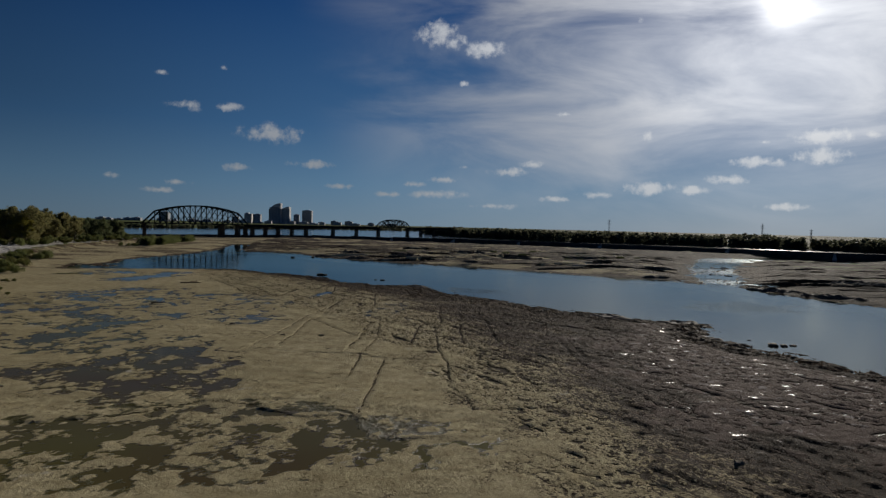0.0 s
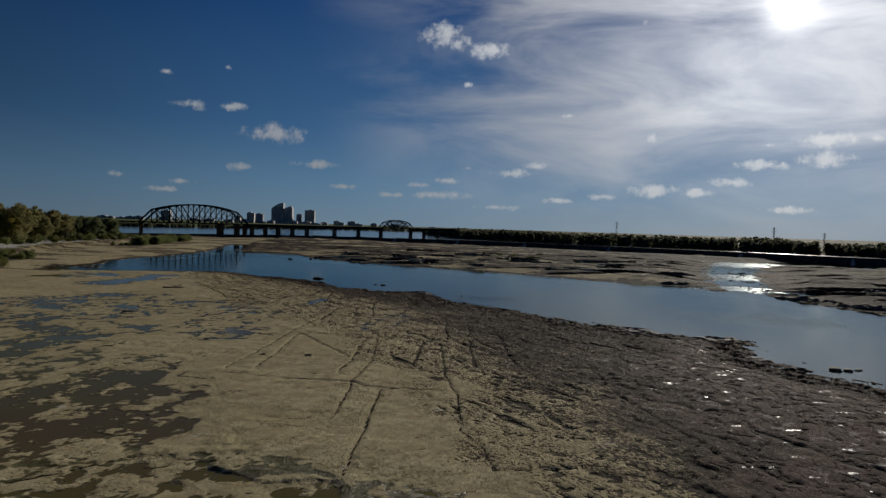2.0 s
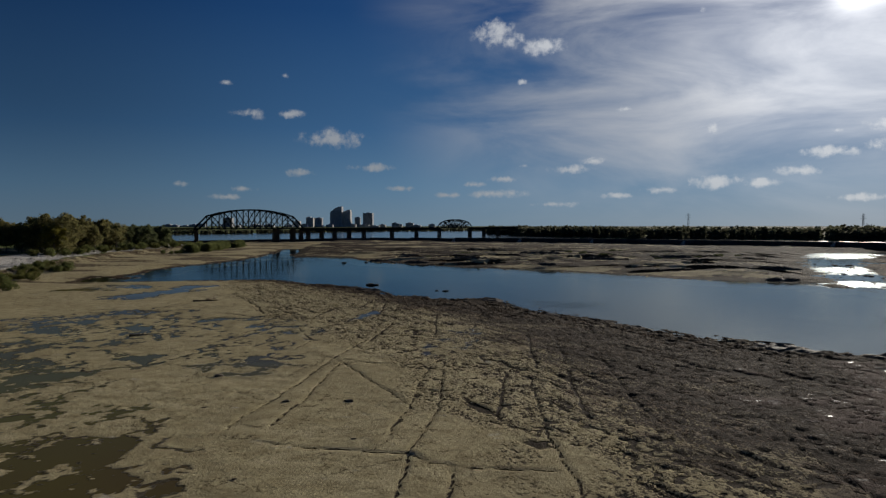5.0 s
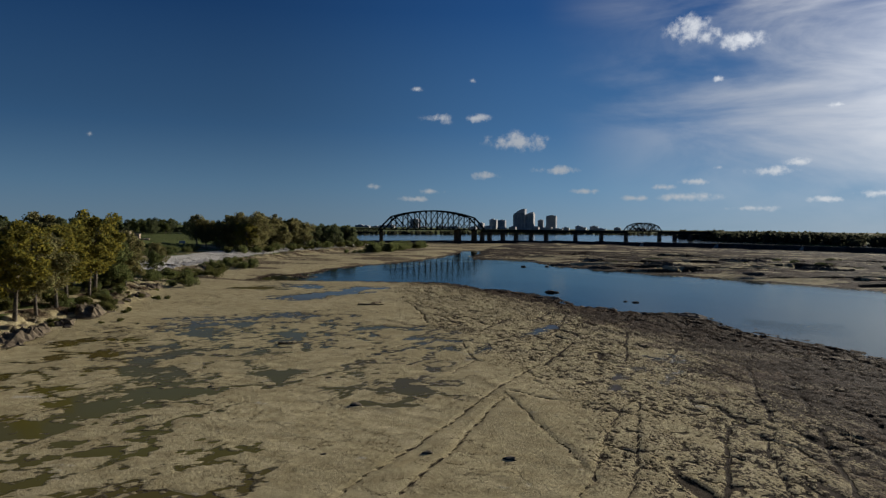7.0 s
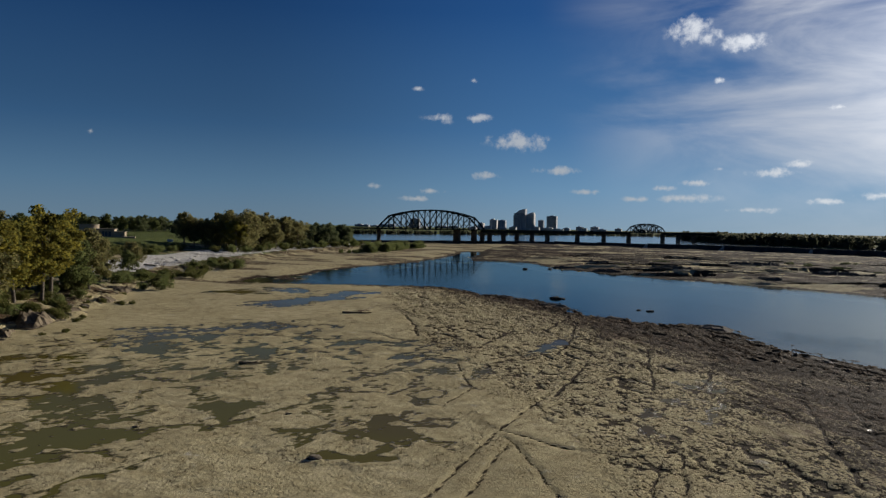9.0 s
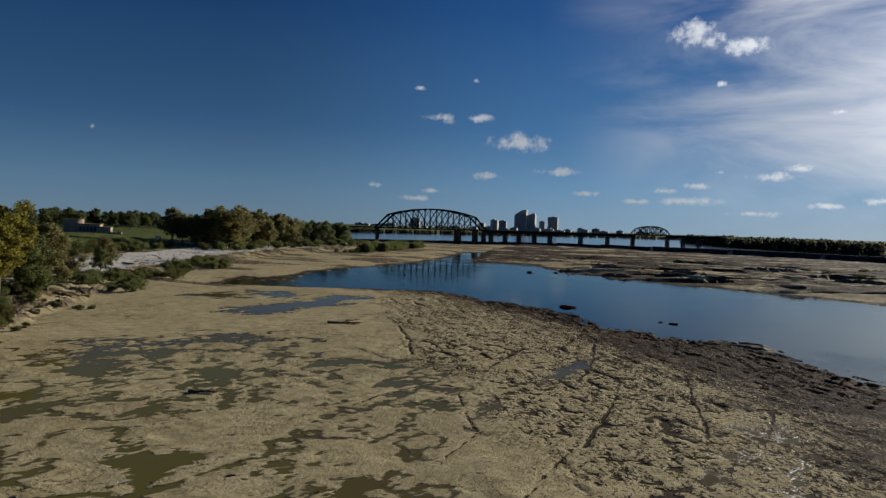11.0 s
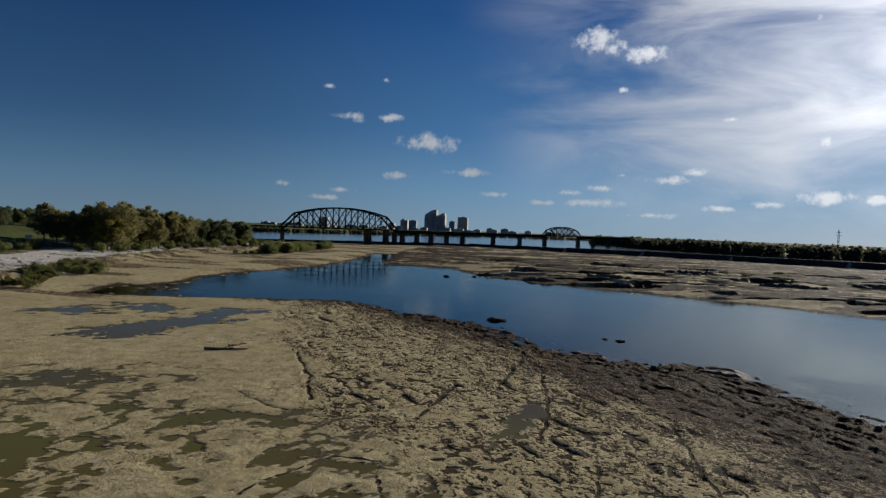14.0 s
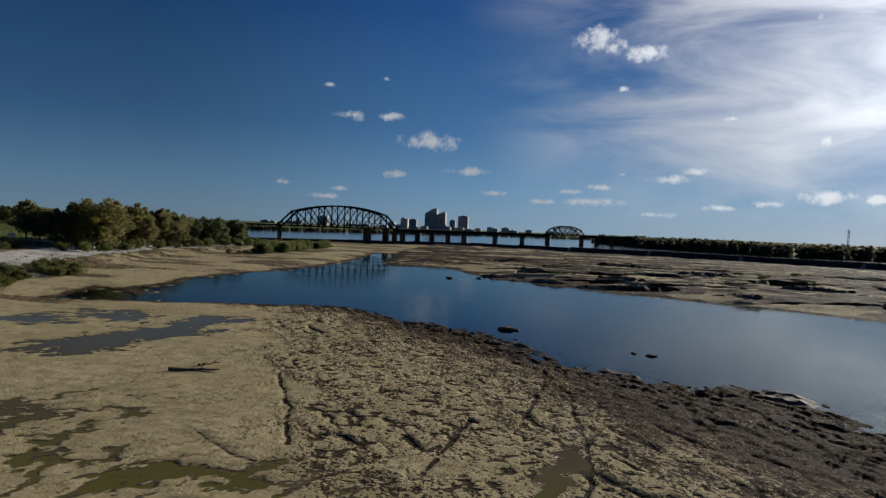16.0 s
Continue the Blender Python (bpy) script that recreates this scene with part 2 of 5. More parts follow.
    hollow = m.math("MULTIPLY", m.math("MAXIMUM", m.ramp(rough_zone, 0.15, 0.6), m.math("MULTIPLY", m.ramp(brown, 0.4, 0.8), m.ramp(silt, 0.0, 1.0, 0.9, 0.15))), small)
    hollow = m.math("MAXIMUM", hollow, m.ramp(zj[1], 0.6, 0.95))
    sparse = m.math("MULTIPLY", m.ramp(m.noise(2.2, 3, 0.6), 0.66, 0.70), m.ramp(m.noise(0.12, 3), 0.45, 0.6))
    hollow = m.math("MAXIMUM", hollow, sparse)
    seam = m.math("ABSOLUTE", m.math("SUBTRACT", m.noise(0.17, 6, 0.62), 0.5))
    seam = m.math("MULTIPLY", m.ramp(seam, 0.0035, 0.001), m.ramp(m.noise(0.09, 3, 0.5), 0.47, 0.56))
    line = m.math("MAXIMUM", m.ramp(m.math("ADD", zj[0], m.math("MULTIPLY", m.math("SUBTRACT", m.noise(0.9, 4, 0.6), 0.5), 0.5)), 0.15, 0.06), m.math("MULTIPLY", seam, m.ramp(brown, 0.6, 0.3)))
    # near-black tone paints shade and moisture into the pits; joints share it
    shade_and_joints = m.math("MAXIMUM", m.math("MULTIPLY", hollow, 0.96), line)
    col = m.mix(m.math("MULTIPLY", shade_and_joints, m.ramp(grass, 0.5, 0.2)), col, m.mix(m.ramp(fine, 0.4, 0.6), (0.016, 0.010, 0.006), (0.050, 0.033, 0.019)))
    h = m.math("ADD", m.math("MULTIPLY", fine, 0.6), m.math("MULTIPLY", m.noise(1.6, 6, 0.72), 0.75))
    h = m.math("SUBTRACT", h, m.math("MULTIPLY", m.math("MAXIMUM", hollow, line), 1.1))
    m.bump(h, 1.0, 0.24)
    film = m.math("MULTIPLY", m.ramp(m.noise(0.55, 5, 0.65, m.pos((0.6, 1.3, 1.0))), 0.62, 0.67), m.ramp(brown, 0.6, 0.9))
    film = m.math("MULTIPLY", film, silt)
    ro = m.ramp(m.math("MAXIMUM", film, wet), 0.0, 1.0, 0.9, 0.34)
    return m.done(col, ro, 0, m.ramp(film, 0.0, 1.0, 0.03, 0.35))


def water_material(name, tint, ripple, scale, rough=0.03):
    m = Mat(name)
    vec = m.pos((1, 1, 1))
    h = m.math("ADD", m.noise(scale, 3, 0.55, vec), m.math("MULTIPLY", m.noise(scale * 0.16, 2, 0.5, vec), 2.0))
    m.bump(h, ripple, 0.1)
    m.b.inputs["IOR"].default_value = 1.33
    deep = m.mix(m.ramp(m.noise(0.02, 3, 0.5), 0.35, 0.65), tint, tuple(c * k for c, k in zip(tint, (1.2, 1.5, 0.9) if name == "puddle_water" else (1.35, 1.35, 1.35))))
    return m.done(deep, rough, 0, 0.5 if name != "puddle_water" else 0.04)


def plain(name, a, b, scale=1.0, rough=0.7, metal=0.0, bump=0.0, fine=8.0, spec=0.03):
    m = Mat(name)
    f = m.noise(scale, 6, 0.65)
    col = m.mix(m.ramp(f, 0.35, 0.68), a, b)
    g = m.noise(scale * fine, 4, 0.6)
    col = m.mix(m.ramp(g, 0.5, 0.75, 0, 0.4), col, tuple(c * 0.55 for c in a))
    if bump:
        m.bump(m.math("ADD", f, g), bump, 0.08)
    return m.done(col, rough, metal, spec)


def leaf_material(name, a, b, c):
    m = Mat(name)
    r = m.island()
    col = m.mix(m.ramp(r, 0.1, 0.6), a, b)
    col = m.mix(m.ramp(r, 0.6, 1.0), col, c)
    col = m.mix(m.ramp(m.noise(0.35, 3), 0.4, 0.7, 0, 0.6), col, tuple(x * 0.6 for x in a))
    m.b.inputs["Subsurface Weight"].default_value = 0.0
    tr = m.n("ShaderNodeBsdfTranslucent")
    m.put(col, tr.inputs[0])
    mx = m.n("ShaderNodeMixShader")
    mx.inputs[0].default_value = 0.58
    m.done(col, 0.65, 0, 0.05)
    m.nt.links.new(m.b.outputs[0], mx.inputs[1])
    m.nt.links.new(tr.outputs[0], mx.inputs[2])
    m.nt.links.new(mx.outputs[0], m.nt.nodes["Material Output"].inputs[0])
    return m.m


M_GROUND = ground_material()
# centre, reach and height of the rapids and of the ruffled patches
RIFFLES = [(90, 318, 26, 18.0), (104, 400, 42, 18.0), (150, 560, 70, 18.0), (225, 545, 60, 18.0), (70, 214, 22, 6.0), (-6, 236, 14, 6.0)]


def river_material():
    m = Mat("river_water")
    vec = m.pos((1, 1, 1))
    h = m.math("ADD", m.noise(2.2, 3, 0.6, vec), m.math("MULTIPLY", m.noise(0.3, 2, 0.5, vec), 2.0))
    ruffle = m.math("MULTIPLY", m.ramp(m.noise(0.05, 4, 0.6), 0.50, 0.62), 0.9)
    for cx, cy, r, top in RIFFLES:
        dn = m.n("ShaderNodeVectorMath", operation="DISTANCE")
        m.put(m.n("ShaderNodeNewGeometry").outputs["Position"], dn.inputs[0])
        dn.inputs[1].default_value = (cx, cy, WATER_LEVEL)
        f = m.math("ADD", dn.outputs["Value"], m.math("MULTIPLY", m.math("SUBTRACT", m.noise(0.12, 5, 0.65), 0.5), r * 2.2))
        ruffle = m.math("MAXIMUM", ruffle, m.ramp(f, r, r * 0.3, 0.0, top))
    h = m.math("ADD", h, m.math("MULTIPLY", ruffle, m.noise(3.4, 3, 0.6, vec)))
    white = m.math("MULTIPLY", m.ramp(ruffle, 10.5, 16.0, 0.0, 0.4), m.ramp(m.noise(1.0, 6, 0.7, m.pos((0.45, 0.12, 1.0))), 0.50, 0.58))
    bp = m.n("ShaderNodeBump")
    bp.inputs["Strength"].default_value, bp.inputs["Distance"].default_value = 0.075, 0.1
    m.put(h, bp.inputs["Height"])
    fr = m.n("ShaderNodeFresnel")
    fr.inputs["IOR"].default_value = 1.33
    gl = m.n("ShaderNodeBsdfGlossy")
    m.put(m.ramp(ruffle, 9.5, 16.0, 0.018, 0.10), gl.inputs["Roughness"])
    gl.inputs["Color"].default_value = (0.64, 0.70, 0.70, 1)
    tr = m.n("ShaderNodeBsdfTransparent")
    tr.inputs["Color"].default_value = (0.50, 0.62, 0.58, 1)
    mx = m.n("ShaderNodeMixShader")
    m.nt.links.new(bp.outputs[0], fr.inputs["Normal"])
    m.nt.links.new(bp.outputs[0], gl.inputs["Normal"])
    m.nt.links.new(fr.outputs[0], mx.inputs[0])
    m.nt.links.new(tr.outputs[0], mx.inputs[1])
    m.nt.links.new(gl.outputs[0], mx.inputs[2])
    foam = m.n("ShaderNodeBsdfDiffuse")
    foam.inputs["Color"].default_value = (0.85, 0.87, 0.88, 1)
    wm = m.n("ShaderNodeMixShader")
    m.put(white, wm.inputs[0])
    m.nt.links.new(mx.outputs[0], wm.inputs[1])
    m.nt.links.new(foam.outputs[0], wm.inputs[2])
    m.nt.links.new(wm.outputs[0], m.nt.nodes["Material Output"].inputs[0])
    m.nt.nodes.remove(m.b)
    return m.m


WATER_LEVEL = -0.8
M_RIVER = river_material()
M_POOL = water_material("upper_pool_water", (0.05, 0.065, 0.07), 0.35, 0.5, 0.12)
M_PUDDLE = water_material("puddle_water", (0.098, 0.070, 0.026), 0.015, 2.5, 0.06)
M_STEEL = plain("weathered_dark_steel", (0.008, 0.015, 0.015), (0.020, 0.028, 0.026), 0.4, 0.7, 0.0)
M_PIER = plain("old_pier_limestone", (0.065, 0.052, 0.040), (0.13, 0.108, 0.085), 0.5, 0.9, 0, 0.3)
M_DAM = plain("dark_wet_concrete", (0.030, 0.030, 0.030), (0.065, 0.062, 0.058), 0.15, 0.75, 0, 0.2)
M_PALE = plain("pale_concrete", (0.36, 0.35, 0.33), (0.5, 0.48, 0.45), 0.6, 0.85)
M_TIE = plain("weathered_timber", (0.012, 0.011, 0.010), (0.026, 0.023, 0.020), 1.0, 0.9)
M_STONE = plain("grey_brown_stone", (0.12, 0.098, 0.07), (0.25, 0.21, 0.15), 1.5, 0.9, 0, 0.5)
M_LEDGE = plain("brown_ledge_limestone", (0.10, 0.078, 0.055), (0.23, 0.185, 0.125), 0.8, 0.9, 0, 0.5)
M_DARKSTONE = plain("dark_wet_stone", (0.070, 0.054, 0.041), (0.150, 0.118, 0.086), 1.5, 0.7, 0, 0.5)
M_PALESTONE = plain("pale_limestone_block", (0.42, 0.38, 0.31), (0.60, 0.56, 0.48), 1.0, 0.9, 0, 0.5)
M_DRIFT = plain("bleached_driftwood", (0.12, 0.09, 0.06), (0.24, 0.19, 0.13), 2.0, 0.9, 0, 0.4)
M_BARK = plain("grey_bark", (0.10, 0.085, 0.065), (0.22, 0.19, 0.15), 2.0, 0.95, 0, 0.6)
M_YELLOW = leaf_material("autumn_leaves", (0.185, 0.165, 0.034), (0.270, 0.225, 0.040), (0.120, 0.135, 0.040))
M_OLIVE = leaf_material("olive_leaves", (0.185, 0.172, 0.072), (0.265, 0.228, 0.098), (0.185, 0.200, 0.074))
M_GREEN = leaf_material("green_leaves", (0.115, 0.142, 0.050), (0.178, 0.190, 0.066), (0.160, 0.172, 0.066))
M_DARKGREEN = leaf_material("dark_leaves", (0.100, 0.125, 0.058), (0.155, 0.172, 0.078), (0.160, 0.162, 0.084))
M_BRUSH = leaf_material("brush_leaves", (0.098, 0.115, 0.03), (0.149, 0.144, 0.046), (0.184, 0.155, 0.069))
M_FARWOOD = leaf_material("far_wood_leaves", (0.095, 0.105, 0.068), (0.13, 0.13, 0.08), (0.145, 0.135, 0.09))

# ---- helpers for building ----

def obj(name, verts, faces, mat, parent=None, smooth=False, label=""):
    me = bpy.data.meshes.new(name)
    me.from_pydata([tuple(v) for v in verts], [], [tuple(f) for f in faces])
    if smooth:
        me.polygons.foreach_set("use_smooth", [True] * len(me.polygons))
    me.materials.append(mat)
    ob = new(name, me)
    if parent:
        ob.parent = parent
    if label:
        tagged(ob, label)
    return ob


def part(name, bm, mat, parent=None, label="", smooth=False):
    me = bpy.data.meshes.new(name)
    bm.normal_update()
    bm.to_mesh(me)
    bm.free()
    if smooth:
        me.polygons.foreach_set("use_smooth", [True] * len(me.polygons))
    me.materials.append(mat)
    ob = new(name, me)
    if parent:
        ob.parent = parent
    if label:
        tagged(ob, label)
    return ob


def thing(name, label, category, group="", m=None):
    e = new(name)
    e.empty_display_size = 0.2
    if m is not None:
        e.matrix_basis = m
    return tagged(e, label, category, group)


def add_box(bm, m, sx, sy, sz, bevel=0.0):
    """A box of that size, its base centre at the pose m."""
    r = bmesh.ops.create_cube(bm, size=1.0, matrix=m @ Matrix.Translation((0, 0, sz / 2)) @ Matrix.Diagonal((sx, sy, sz, 1)))
    if bevel:
        ed = list({e for v in r["verts"] for e in v.link_edges})
        bmesh.ops.bevel(bm, geom=ed, offset=bevel, segments=1, affect="EDGES", profile=0.5)
    return r["verts"]


def add_beam(bm, a, b, w, h):
    """A straight square member from a to b."""
    a, b = Vector(a), Vector(b)
    d = b - a
    m = Matrix.Translation(a) @ d.to_track_quat("Z", "X").to_matrix().to_4x4()
    add_box(bm, m, w, h, d.length)


def beam(name, a, b, w, h, mat, parent, label=""):
    bm = bmesh.new()
    add_beam(bm, a, b, w, h)
    return part(name, bm, mat, parent, label)


# ---- noise on arrays ----
def lattice(ix, iy, seed):
    h = (ix * 374761393 + iy * 668265263 + seed * 974711) & 0xFFFFFFFF
    h = ((h ^ (h >> 13)) * 1274126177) & 0xFFFFFFFF
    return ((h ^ (h >> 16)) & 0xFFFF) / 65535.0


def vnoise(x, y, seed=0):
    ix, iy = np.floor(x).astype(np.int64), np.floor(y).astype(np.int64)
    fx, fy = x - ix, y - iy
    fx, fy = fx * fx * fx * (fx * (fx * 6 - 15) + 10), fy * fy * fy * (fy * (fy * 6 - 15) + 10)
    a, b, c, d = lattice(ix, iy, seed), lattice(ix + 1, iy, seed), lattice(ix, iy + 1, seed), lattice(ix + 1, iy + 1, seed)
    return (a + (b - a) * fx) * (1 - fy) + (c + (d - c) * fx) * fy


def fbm(x, y, octaves=4, seed=0, gain=0.5):
    s, a, t = 0.0, 1.0, 0.0
    for k in range(octaves):
        s = s + a * vnoise(x * 2 ** k + 17.3 * k, y * 2 ** k - 9.1 * k, seed + k)
        t += a
        a *= gain
    return s / t


def sstep(v, lo, hi):
    t = np.clip((v - lo) / (hi - lo), 0, 1)
    return t * t * (3 - 2 * t)


def to_line(x, y, pts, closed=False):
    """Distance to a line of points, and on which side of it (left positive)."""
    best, side = np.full(x.shape, 1e9), np.zeros(x.shape)
    seg = list(zip(pts, pts[1:] + pts[:1])) if closed else list(zip(pts, pts[1:]))
    for (ax, ay), (bx, by) in seg:
        dx, dy = bx - ax, by - ay
        t = np.clip(((x - ax) * dx + (y - ay) * dy) / (dx * dx + dy * dy), 0, 1)
        d = np.hypot(x - ax - t * dx, y - ay - t * dy)
        c = dx * (y - ay) - dy * (x - ax)
        near = d < best
        best = np.where(near, d, best)
        side = np.where(near, np.sign(c), side)
    return best, side


def inside(x, y, pts):
    r = np.zeros(x.shape, bool)
    for (ax, ay), (bx, by) in zip(pts, pts[1:] + pts[:1]):
        if ay == by:
            continue
        r ^= ((ay > y) != (by > y)) & (x < (bx - ax) * (y - ay) / (by - ay) + ax)
    return r


# ---- the riverbed ----
WATER, POOL = WATER_LEVEL, 2.2
CHANNEL = [
    (230, -160), (95, 60), (54, 129), (44, 150), (47, 168), (34, 174), (12, 194), (-12, 220), (-20, 236), (-30, 248), (-38, 243), (-54, 252), (-75, 277), (-96, 288),
    (-112, 300), (-157, 279), (-173, 276), (-183, 301), (-168, 297), (-177, 306), (-182, 329), (-189, 364), (-191, 432), (-205, 500), (-240, 610),
    (-225, 610), (-185, 500), (-173, 474), (-150, 486), (-138, 468), (-109, 426), (-52, 388), (-4, 365), (42, 329), (73, 317),
    (76, 304), (84, 340), (98, 430), (140, 592), (210, 640), (260, 600), (230, 530), (172, 575), (122, 420), (103, 335), (89, 286), (105, 244), (165, 120), (330, -160),
]
MID_CHANNEL = [(-232, 640), (-192, 460), (-155, 335), (-95, 345), (-30, 310), (30, 250), (78, 195), (130, 100), (260, -160)]
BANK = [(-70, -60), (-88, 80), (-107, 138), (-124, 161), (-131, 176), (-143, 194), (-163, 222), (-184, 250), (-210, 294), (-233, 345), (-258, 398), (-283, 470), (-297, 540), (-325, 640), (-420, 760), (-800, 1000)]
DAM = [(-420, 700), (-352, 800), (-248, 872), (-140, 815), (-70, 802), (0, 768), (80, 742), (185, 682), (250, 622), (400, 560), (900, 440), (2400, 300)]
DAM_TOP = [2.6, 2.6, 3.5, 4.9, 5.4, 5.4, 5.4, 5.4, 5.4, 5.4, 5.4, 5.4]
FAR_SHORE = [(-3000, 700), (-1300, 900), (-700, 1050), (-600, 1300), (-480, 1700), (-250, 1900), (-190, 1350), (-90, 1080), (20, 950), (150, 920), (300, 815), (420, 740), (800, 600), (3000, 400)]
FAR_POOLS = [(-86, 438, 8, 7), (-97, 455, 8, 6), (-138, 560, 12, 22), (-72, 474, 9, 5), (-44, 470, 7, 5)]
ROUGH_EDGE = [(12.0, 0.0), (7.2, 63), (-0.9, 101), (-15.3, 124), (-32.7, 152), (-51.2, 178), (-69, 201), (-85, 224), (-119, 274)]
BROWN_EDGE = [(51, 0), (36, 61), (30, 75), (23, 105), (11, 132), (-1, 160), (-13, 190), (-24, 208), (-41, 228), (-63, 253), (-89, 281), (-112, 299), (-134, 292)]
CRACKS = [
    [(-20, 151.3), (-15.5, 125.3), (-14.8, 110.5), (-12.8, 96), (-12.5, 93.5)],
    [(-10.4, 106.7), (-9, 95.8), (-7.3, 78.3), (-6.9, 74.7)],
    [(-7.5, 143.8), (-3.6, 116.8), (-1, 106.5), (1.2, 90.1), (3.5, 85.3), (5, 78.9)],
    [(16.4, 130.8), (18.1, 114.2), (21.5, 99.7), (24, 93.5), (25.8, 85.7)],
    [(-29.7, 116), (-30.9, 127.7), (-33.7, 146.8)],
    [(-33.4, 113.5), (-33.9, 125.1), (-34.3, 134), (-36, 151.2), (-36.2, 164.9)],
    [(-17.9, 114.8), (-18.7, 127.2), (-20.4, 138.7), (-21.2, 149.2)],
    [(-59.6, 168.4), (-59.4, 174.1), (-57.6, 181.7), (-54.1, 181.8), (-49.1, 172.7), (-44.5, 165.3)],
    [(-77.1, 197.8), (-70.9, 193.9), (-63.4, 191.7), (-57.4, 192.3), (-55.3, 194.8), (-57.2, 210.6)],
]
CROSS_CRACKS = [
    [(-28.4, 110.8), (-21.6, 110), (-14.7, 109.8)],
    [(-14.7, 109.8), (-12.7, 107.9), (-8.5, 107.2), (-2.6, 108.1)],
    [(5, 78.7), (9.9, 80.2), (14.5, 82.2), (16.9, 87)],
    [(-44.2, 156), (-45, 165.3), (-51.4, 176.8)],
    [(-34.5, 149), (-27.8, 139.4), (-22, 131.2), (-19.3, 126.9)],
    [(-6.9, 149.4), (-2.6, 148.5), (4.2, 144.5)],
    [(-36, 151.2), (-29.4, 148.2), (-22.9, 148.4)],
    [(-68.5, 203.8), (-63.7, 200.2), (-56.5, 191.9)],
    [(-39.5, 247.8), (-35.6, 222.2)],
    [(-58.2, 191.9), (-55.1, 187.9)],
]
RIFTS = [
    [(1.9, 156.3), (4, 138), (5.5, 129.1), (6.9, 124.5)],
    [(-6.5, 180.5), (-3.7, 158)],
    [(-10.8, 146.1), (-9.5, 131.8), (-8.8, 122.4)],
    [(-10.8, 178.4), (-8.4, 159.2), (-6.9, 149.4)],
    [(-2.8, 148.9), (-1.8, 137.5), (-0.7, 128.4), (-0.1, 124.3)],
    [(-55.6, 195.6), (-56.9, 213)],
    [(-50.2, 230.7), (-43.9, 202.1), (-43.2, 193.8)],
    [(-32.3, 205.1), (-29.5, 190.3), (-26.2, 175.9)],
    [(-35.5, 167), (-36.5, 178.9), (-37.4, 188.5)],
    [(-21.4, 190), (-21.5, 178.8)],
    [(-84.5, 223.4), (-75.5, 210.4), (-68.3, 198.1)],
    [(-52.4, 215.8), (-53.8, 235.2)],
    [(-38, 234.6), (-35.9, 220.6)],
]
SCARP = [(-35.5, 65), (-30.7, 68), (-28.3, 71), (-25.3, 76), (-22.1, 77), (-17.2, 75), (-12.8, 72), (-9.6, 73), (-7.0, 73), (-3.7, 67), (-1.2, 66), (1.4, 67)]
POOLS_A = [
    (-16, 65, 11, 5.5), (-8, 67, 5, 4.5), (-24, 58, 8, 5), (-4, 63, 4, 3), (-42, 97, 6, 7), (-44, 89, 6, 6), (-35, 81, 6, 5), (-27, 73, 7, 4), (-17, 74, 4, 2.5), (-53, 87, 4, 5),
    (-58, 108, 5, 6), (-69, 115, 5, 7), (-46, 106, 4, 5), (-47, 115, 3, 3), (-68, 126, 6, 7), (-84, 140, 7, 8), (-22, 171, 1.8, 8), (-46, 202, 0.9, 6), (-79, 138, 5, 6), (-59, 180, 5, 2.4),
]
POOLS_B = [
    (-97, 180, 9, 7), (-105, 170, 5, 7), (-93, 167, 6, 5), (-89, 152, 5, 5), (-98, 153, 5, 5), (-73, 156, 5, 4), (-63, 148, 4, 6), (-66, 164, 5, 4), (-75, 168, 6, 4), (-82, 174, 5, 4),
    (-54, 151, 3, 7), (-45, 145, 4, 4), (-70, 188, 6, 4), (-52, 162, 4, 4), (-53, 170, 4, 5), (-96, 195, 6, 5), (-87, 160, 5, 6),
]
BLUE_POOL = [(-119, 229, 6, 9), (-117, 243, 6, 10), (-119, 255, 6, 9), (-136, 255, 9, 5), (-143, 243, 7, 6)]


def axis(lo, hi, step, mid_lo, mid_hi, cap, far):
    """Even fine steps from lo to hi, steps of at most cap out to the middle reach, then ever wider ones."""

    def run(start, sign, reach):
        out, v, s = [], start, step
        while abs(v) < far or v * sign < 0:
            lim = cap if v * sign < reach * sign else 300
            s = min(s * (1.035 if lim == cap else 1.12), lim)
            v += s * sign
            out.append(v)
        return out

    return np.array(run(lo, -1, mid_lo)[::-1] + list(np.arange(lo, hi + step / 2, step)) + run(hi, 1, mid_hi))


def blobs(x, y, lst):
    f = np.full(x.shape, -9.0)
    for cx, cy, a, b in lst:
        f = np.maximum(f, 1 - np.hypot((x - cx) / a, (y - cy) / b))
    return f


